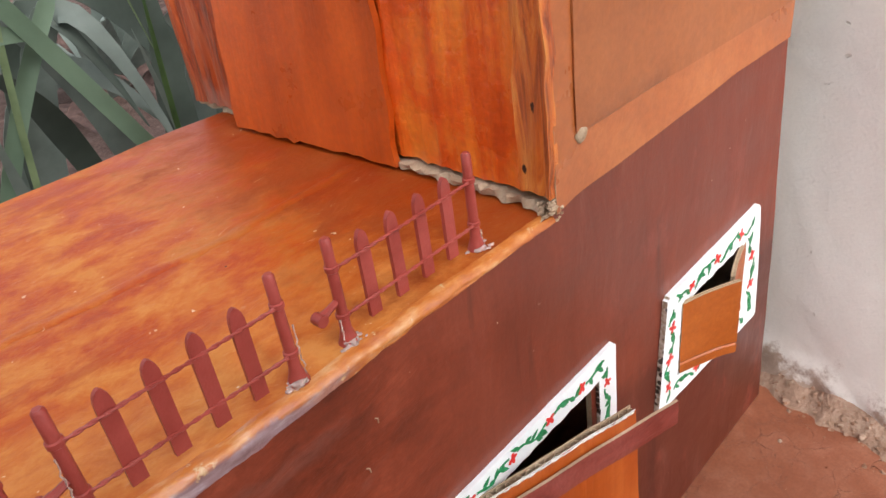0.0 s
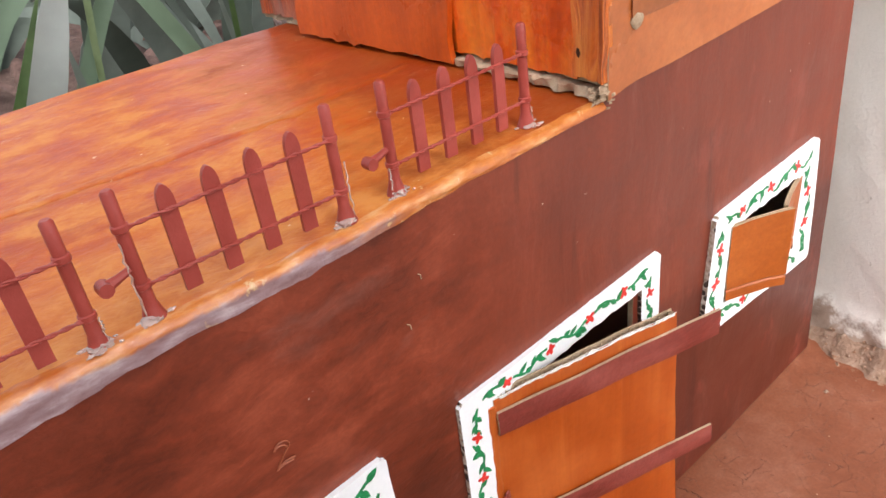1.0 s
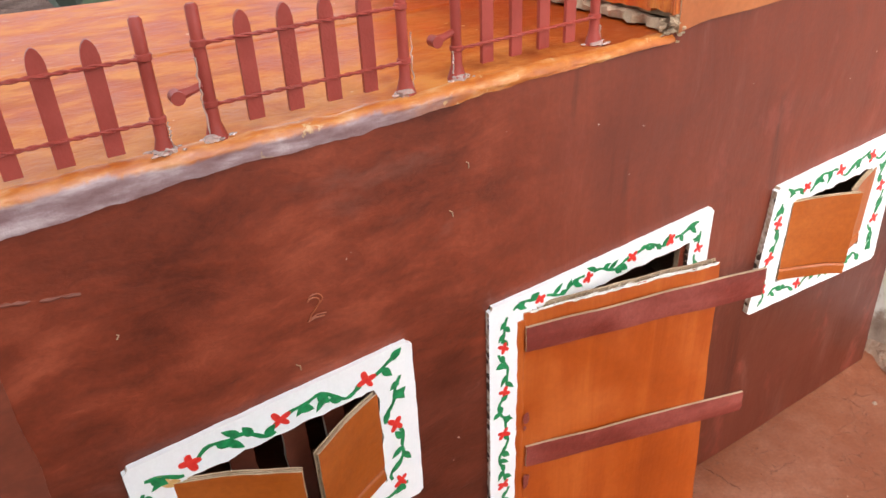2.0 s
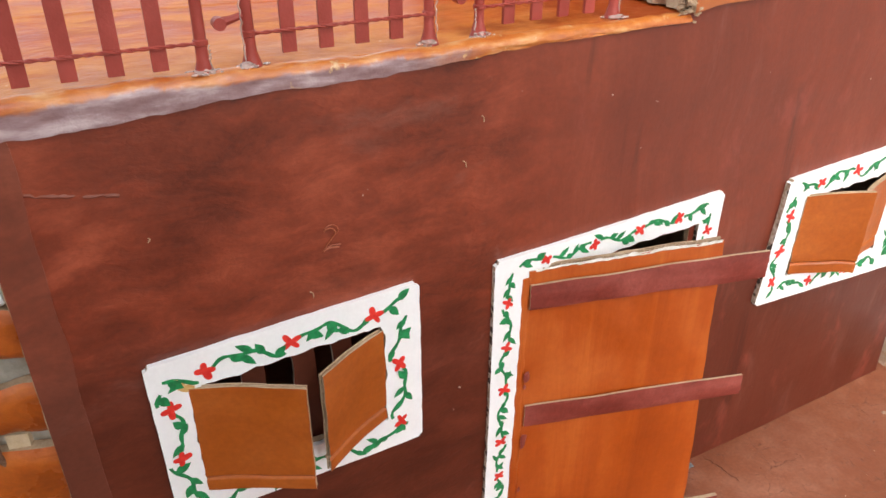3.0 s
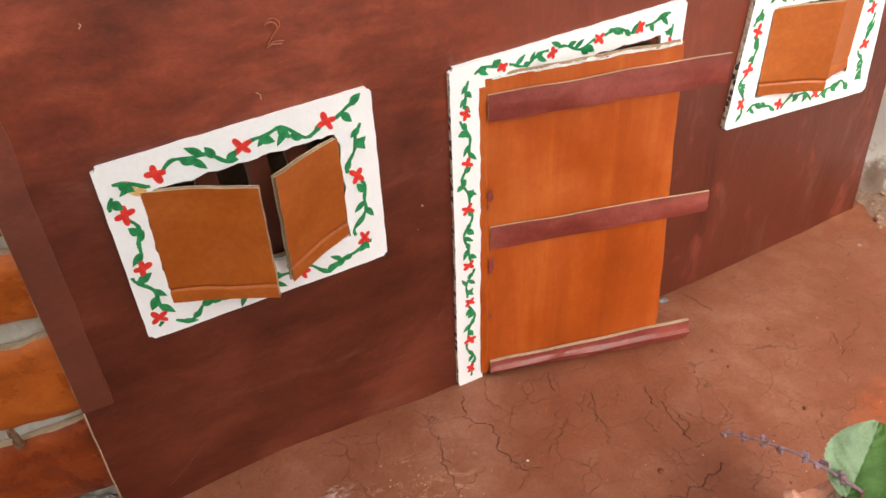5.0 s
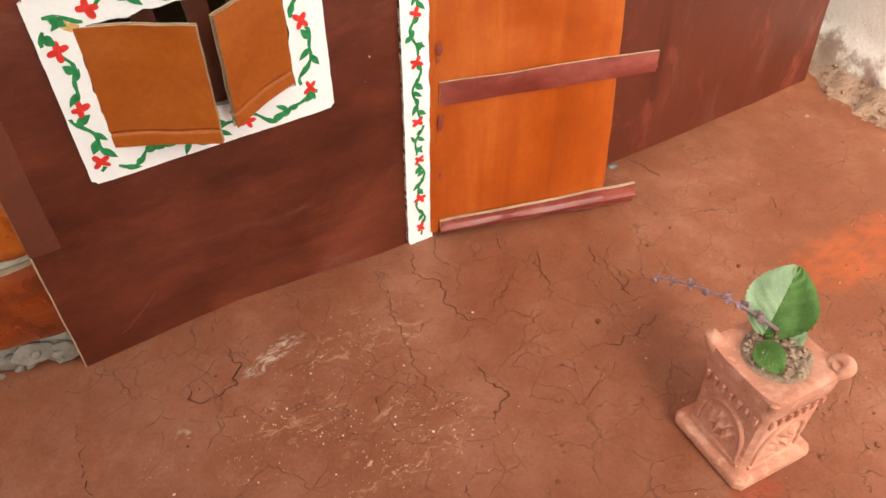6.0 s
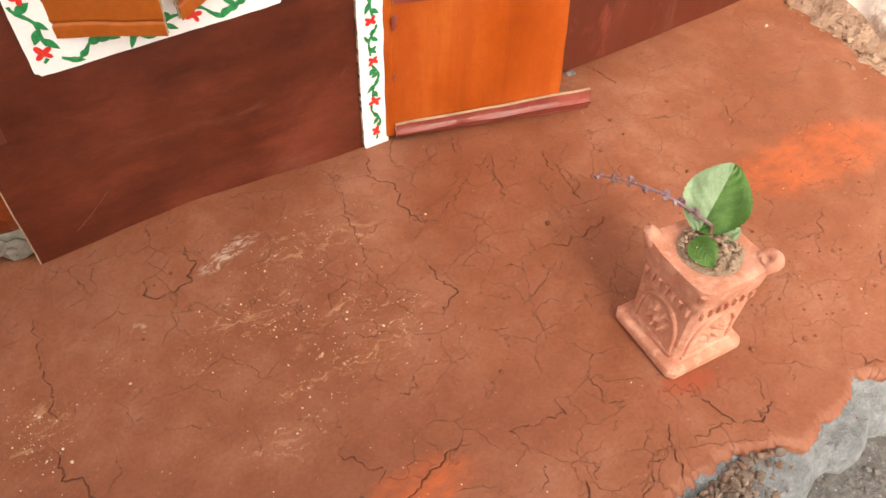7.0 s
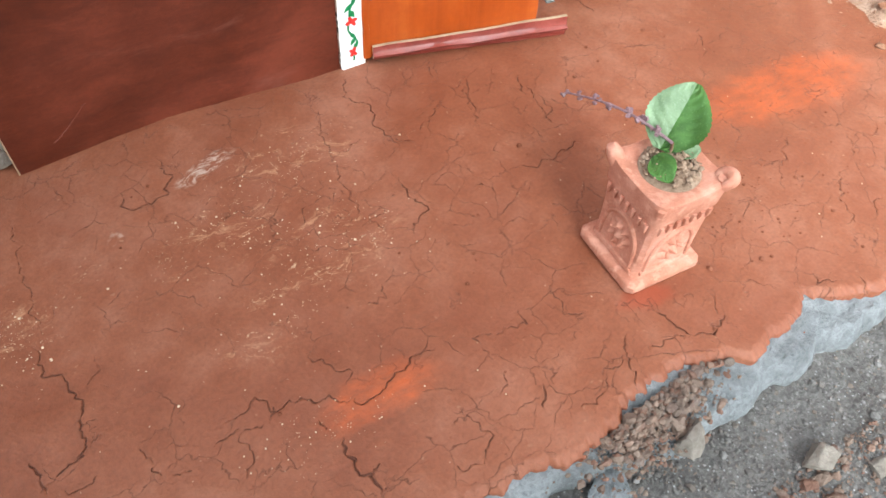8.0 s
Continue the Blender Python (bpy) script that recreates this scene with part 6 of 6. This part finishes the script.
def sprig_leaf(name, base, length_dir, normal, length, width, fold, material, curl=0.25, label="", split=None):
    """A leaf blade with a folded midrib, raised veins and a toothed rim."""
    L = Vector(length_dir).normalized()
    N = Vector(normal)
    N = (N - L * N.dot(L)).normalized()
    S = L.cross(N)
    base = Vector(base)

    def at(s, v, lift):
        w = width / 2 * (math.sin(math.pi * min(1.0, s * 0.95 + 0.03) ** 0.92) ** 0.72) * (1 + 0.03 * math.sin(s * 90) * abs(v))
        vein = 0.0009 * length / 0.035 * max(0.0, math.cos((s * 1.0 - abs(v) * 0.34) * 46)) * (1 - abs(v) ** 3)
        p = base + L * (s * length) + S * (v * w)
        return p + N * (fold * w * abs(v) - curl * length * (s - 0.35) ** 2 + 0.12 * w * math.sin(v * 5 + s * 6) * abs(v) + vein * -1 + lift)

    if split is None:
        return at
    us = [k / 34 for k in range(35)]
    vs = [k / 10 for k in range(split[0], split[1] + 1)]
    return panel(bmesh.new(), us, vs, lambda s, v: at(s, v, 0.00022), lambda s, v: at(s, v, -0.00022))


def build_sprig():
    root = thing("basil_sprig", "holy basil sprig with green leaves and a purple flower spike", "plant", (0.306, -0.236, 0.066))
    foot = Vector((0.306, -0.236, 0.066))
    neck = Vector((0.305, -0.2345, 0.084))
    part("stem", tube(bmesh.new(), [foot, foot.lerp(neck, 0.5) + Vector((0.0006, 0, 0)), neck], [0.0013, 0.0011, 0.0009], 8), TWIG, root)
    args = dict(base=neck + Vector((-0.0035, 0.0035, -0.006)), length_dir=(0.63, 0.24, 0.75), normal=(-0.62, -0.46, 0.62), length=0.0385, width=0.0340, fold=0.30)
    # light and shade of the fold are coloured in: pale half, darker half
    big = part("leaf", sprig_leaf("leaf", material=LEAF, split=(-10, 0), **args), LEAF, root, "large pale green veined leaf half, coloured as the lit side")
    part("leaf_half", sprig_leaf("leaf", material=LEAFDARK, split=(0, 10), **args), LEAFDARK, big, "deeper green leaf half, coloured as the side in shade")
    part("leaf", sprig_leaf("leaf", (0.2965, -0.2330, 0.0785), (-0.18, -0.60, -0.02), (-0.6, -0.2, 0.8), 0.0185, 0.0145, 0.1, LEAF, split=(-10, 10)), LEAFDARK, root, "small green leaf lying on the soil")
    part("leaf", sprig_leaf("leaf", (0.3085, -0.2345, 0.0765), (0.65, -0.35, 0.10), (-0.2, -0.3, 0.9), 0.0150, 0.0120, 0.1, LEAF, split=(-10, 10)), LEAF, root, "small green leaf")
    tip = Vector((0.2730, -0.1810, 0.0910))
    pts = [neck + (tip - neck) * s + Vector((0, 0, 0.006)) * math.sin(math.pi * s) for s in [k / 12 for k in range(13)]]
    part("flower_stalk", tube(bmesh.new(), pts, [0.0009 - 0.0004 * k / 12 for k in range(13)], 6), PURPLE, root)
    r = random.Random(2)
    for k in range(7):
        s = 0.16 + 0.84 * k / 6
        p = neck + (tip - neck) * s + Vector((0, 0, 0.006)) * math.sin(math.pi * s)
        bm = bmesh.new()
        for j in range(8):
            o = Vector((r.uniform(-1, 1), r.uniform(-1, 1), r.uniform(-1, 1))).normalized() * 0.0022 * (1.25 - 0.4 * s)
            lump(bm, p + o, r.uniform(0.0008, 0.0015) * (1.2 - 0.4 * s), k * 5 + j + 1, 1, 0.6, (1, 1, 1))
        part("flower_whorl", bm, PURPLE, root, "dusty purple dried flower whorl")


build_sprig()


# ---- grit on the mud, rubble and stones at its edge ----
def build_grit():
    r = random.Random(31)
    bm = bmesh.new()
    for k in range(640):
        if r.random() < 0.8:
            cx, cy, sx, sy = r.choice(((0.145, -0.145, 0.030, 0.018), (0.090, -0.108, 0.028, 0.014), (0.145, -0.075, 0.030, 0.014), (-0.030, -0.120, 0.010, 0.014), (0.090, -0.250, 0.020, 0.008), (0.10, -0.20, 0.06, 0.04)))
            x, y = r.gauss(cx, sx), r.gauss(cy, sy)
        else:
            x, y = r.uniform(-0.10, 0.55), r.uniform(-0.31, -0.03)
        if y > -0.02 or y < -0.31 or (abs(x - POT.x) < 0.03 and abs(y - POT.y) < 0.03):
            continue
        s = min(0.0011, 0.00012 + r.expovariate(6800))
        lump(bm, (x, y, floor_height(x, y) + s * 0.3), s, k + 1, 1, 0.5)
    ob = part("grit", bm, GRIT, None, "pale grit and crumbs scattered on the mud floor")
    tagged(ob, "", "grit", "", "stuff")
    bm = bmesh.new()
    for k in range(160):
        x, y = (r.gauss(0.40, 0.05), r.gauss(-0.235, 0.03)) if r.random() < 0.6 else (r.uniform(0.0, 0.6), r.uniform(-0.31, -0.02))
        if abs(x - POT.x) < 0.03 and abs(y - POT.y) < 0.03:
            continue
        s = min(0.0022, 0.0004 + r.expovariate(2600))
        lump(bm, (x, y, floor_height(x, y) + s * 0.3), s, k + 900, 1, 0.3)
    tagged(part("mud_crumbs", bm, MUDCRUMB, None, "dark mud crumbs scattered on the floor"), "", "crumbs", "", "stuff")


def build_rubble():
    r = random.Random(77)
    bm = bmesh.new()
    for k in range(7000):
        x, y = r.uniform(0.02, 0.62), -0.338 - abs(r.gauss(0, 0.075))
        if y > cement_rim(x) + 0.008:
            continue
        s = min(0.0034, 0.0004 + r.expovariate(2500))
        lump(bm, (x, y, yard_height(x, y) + s * 0.1), s, k + 1, 1, 0.5)
    tagged(part("gravel", bm, PEBBLE, None, "grey grit and small gravel of the yard", False), "", "gravel", "", "stuff")
    bm = bmesh.new()
    for k in range(2200):
        near = r.random() < 0.70
        x = r.gauss(0.243, 0.021) if near else r.gauss(0.315, 0.045)
        y = -0.3235 - abs(r.gauss(0, 0.012)) + 0.10 * (x - 0.225) if near else -0.388 - abs(r.gauss(0, 0.022))
        s = min(0.0060, 0.0005 + r.expovariate(1500))
        base = (-0.005 - max(0.0, -0.325 - y) * 0.40) if near else yard_height(x, y)
        chip(bm, (x, y, base + s * 0.25 + (abs(r.gauss(0, 0.002)) if near else 0)), s, k + 300, 1 if s < 0.0014 else 2, 7, (r.uniform(0.7, 1.5), r.uniform(0.7, 1.2), r.uniform(0.45, 0.9)))
    tagged(part("clods", bm, CLOD, None, "red-brown and grey clods broken from the mud edge", False), "", "clods", "", "stuff")
    spots = [(0.2550, -0.3470, 0.0125, STONE, 2.0), (0.3170, -0.3895, 0.0125, STONE, 5.0), (0.2040, -0.3430, 0.0120, CEMENT, 7.0), (0.2320, -0.3300, 0.0085, CLOD, 9.0), (0.2240, -0.3330, 0.0070, CLOD, 11.0),
             (0.2990, -0.3960, 0.0062, CLOD, 12.0), (0.3450, -0.4080, 0.0075, STONE, 15.0), (0.1850, -0.3500, 0.0090, CEMENT, 17.0), (0.1640, -0.3560, 0.0100, CEMENT, 19.0), (0.2620, -0.3290, 0.0055, CLOD, 23.0), (0.3050, -0.4100, 0.0080, CLOD, 27.0), (0.2180, -0.3400, 0.0065, STONE, 31.0), (0.4085, -0.0045, 0.0048, CEMENT, 35.0)]
    for x, y, s, m, seed in spots:
        bm = chip(bmesh.new(), (x, y, (floor_height(x, y) - 0.002 if y > -0.1 else max(yard_height(x, y), -0.006 - max(0.0, -0.312 - y) * 0.32 if y > cement_rim(x) else -1)) + s * 0.35), s, seed, 4, 11, (1.2, 0.9, 0.62))
        words = "rough grey-brown stone lying in the gravel" if m is STONE else ("small grey cement chip wedged beside the door" if y > -0.1 else "broken grey cement lump at the mud edge") if m is CEMENT else "red-brown clod lying at the mud edge"
        tagged(part("stone", bm, m, None, words), "", "stone", "stones at the floor edge")


build_grit()
build_rubble()


# ---- aloe plants and litter behind the house ----
def plant(name, label, place, blades, group="aloes behind the house"):
    root = thing(name, label, "plant", place, group)
    for a, b, width, bulge, material, tip in blades:
        part("leaf", blade(bmesh.new(), a, b, width, bulge, max(0.0015, width * 0.13), tip), material, root)
    return root


plant("aloe_plant", "green and silvery aloe with long strap leaves", (0.20, 0.52, -0.03), [
    ((0.520, 0.59, -0.03), (0.270, 0.60, 0.480), 0.0190, (0, 0, 0), STRAP, 0.15),
    ((0.143, 0.62, -0.03), (0.372, 0.63, 0.425), 0.0180, (-0.022, 0, 0.020), STRAP, 0.08),
    ((0.030, 0.45, -0.03), (0.240, 0.45, 0.425), 0.0300, (-0.004, 0, 0.0), ALOE_PALE, 0.2),
    ((0.050, 0.62, -0.03), (0.330, 0.60, 0.372), 0.0270, (-0.008, 0, 0.155), STRAP, 0.25),
    ((-0.040, 0.42, -0.03), (0.208, 0.42, 0.405), 0.0105, (0, 0, 0), GRASS_DARK, 0.3),
    ((0.300, 0.63, -0.03), (0.250, 0.60, 0.318), 0.0170, (-0.012, 0, 0), ALOE, 0.4),
])
plant("aloe_plant", "grey-green aloe with broad arching leaves, some coloured as if shaded", (0.40, 1.0, -0.03), [
    ((0.350, 0.98, -0.03), (0.507, 0.78, 0.120), 0.048, (0, 0, 0.300), ALOE, 0.8),
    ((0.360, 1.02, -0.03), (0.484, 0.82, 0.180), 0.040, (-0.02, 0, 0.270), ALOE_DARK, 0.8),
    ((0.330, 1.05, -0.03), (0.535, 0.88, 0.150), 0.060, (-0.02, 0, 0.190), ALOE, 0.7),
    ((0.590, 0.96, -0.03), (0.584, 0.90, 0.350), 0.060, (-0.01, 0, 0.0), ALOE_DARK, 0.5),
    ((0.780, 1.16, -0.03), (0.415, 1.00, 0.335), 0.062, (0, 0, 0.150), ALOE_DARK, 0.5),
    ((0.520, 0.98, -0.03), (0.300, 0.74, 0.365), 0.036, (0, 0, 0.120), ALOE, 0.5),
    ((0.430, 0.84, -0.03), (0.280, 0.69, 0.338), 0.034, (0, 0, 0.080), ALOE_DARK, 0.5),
    ((0.640, 1.00, -0.03), (0.650, 0.92, 0.300), 0.050, (-0.01, 0, 0.02), ALOE, 0.6),
])
plant("grass_tuft", "thin yellow-green grass blades among the aloes", (0.38, 0.56, -0.03), [
    ((0.240, 0.62, -0.03), (0.412, 0.55, 0.336), 0.0072, (0, 0, 0.380), GRASS_PALE, 0.4),
    ((0.404, 0.55, -0.03), (0.419, 0.55, 0.440), 0.0066, (-0.006, 0, 0), GRASS_DARK, 0.3),
    ((0.445, 0.60, -0.03), (0.415, 0.60, 0.360), 0.0090, (0.006, 0, 0), ALOE, 0.3),
], "")


def build_litter():
    r = random.Random(55)
    bm = bmesh.new()
    for k in range(260):
        x, y = r.uniform(-0.1, 1.3), r.uniform(0.45, 2.6)
        t = r.uniform(0, 6.3)
        ln = r.uniform(0.05, 0.16)
        z = -0.022 + r.uniform(0, 0.05)
        blade(bm, (x, y, z), (x + ln * math.cos(t), y + ln * math.sin(t), z + r.uniform(-0.01, 0.05)), r.uniform(0.015, 0.05), (0, 0, r.uniform(0, 0.02)), 0.001, 0.5, (0, -0.3, 1), 5)
    tagged(part("leaf_litter", bm, DRY, None, "dry brown fallen leaves behind the house"), "", "leaf litter", "", "stuff")
    far = random.Random(60)
    for cx, cy in ((0.80, 1.75), (0.35, 2.1), (1.35, 2.7), (0.75, 2.9), (0.0, 3.0)):
        leaves = []
        for k in range(16):
            t = 2.399 * k + cx
            ln = far.uniform(0.28, 0.5)
            lean = far.uniform(0.25, 0.95)
            leaves.append(((cx + 0.03 * math.cos(t), cy + 0.03 * math.sin(t), -0.03), (cx + ln * lean * math.cos(t), cy + ln * lean * math.sin(t), -0.03 + ln * math.sqrt(1.05 - lean * lean)),
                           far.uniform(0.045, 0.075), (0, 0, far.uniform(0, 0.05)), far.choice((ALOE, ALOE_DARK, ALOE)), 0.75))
        plant("aloe_plant", "grey-green aloe rosette farther back in the yard", (cx, cy, -0.03), leaves)


build_litter()
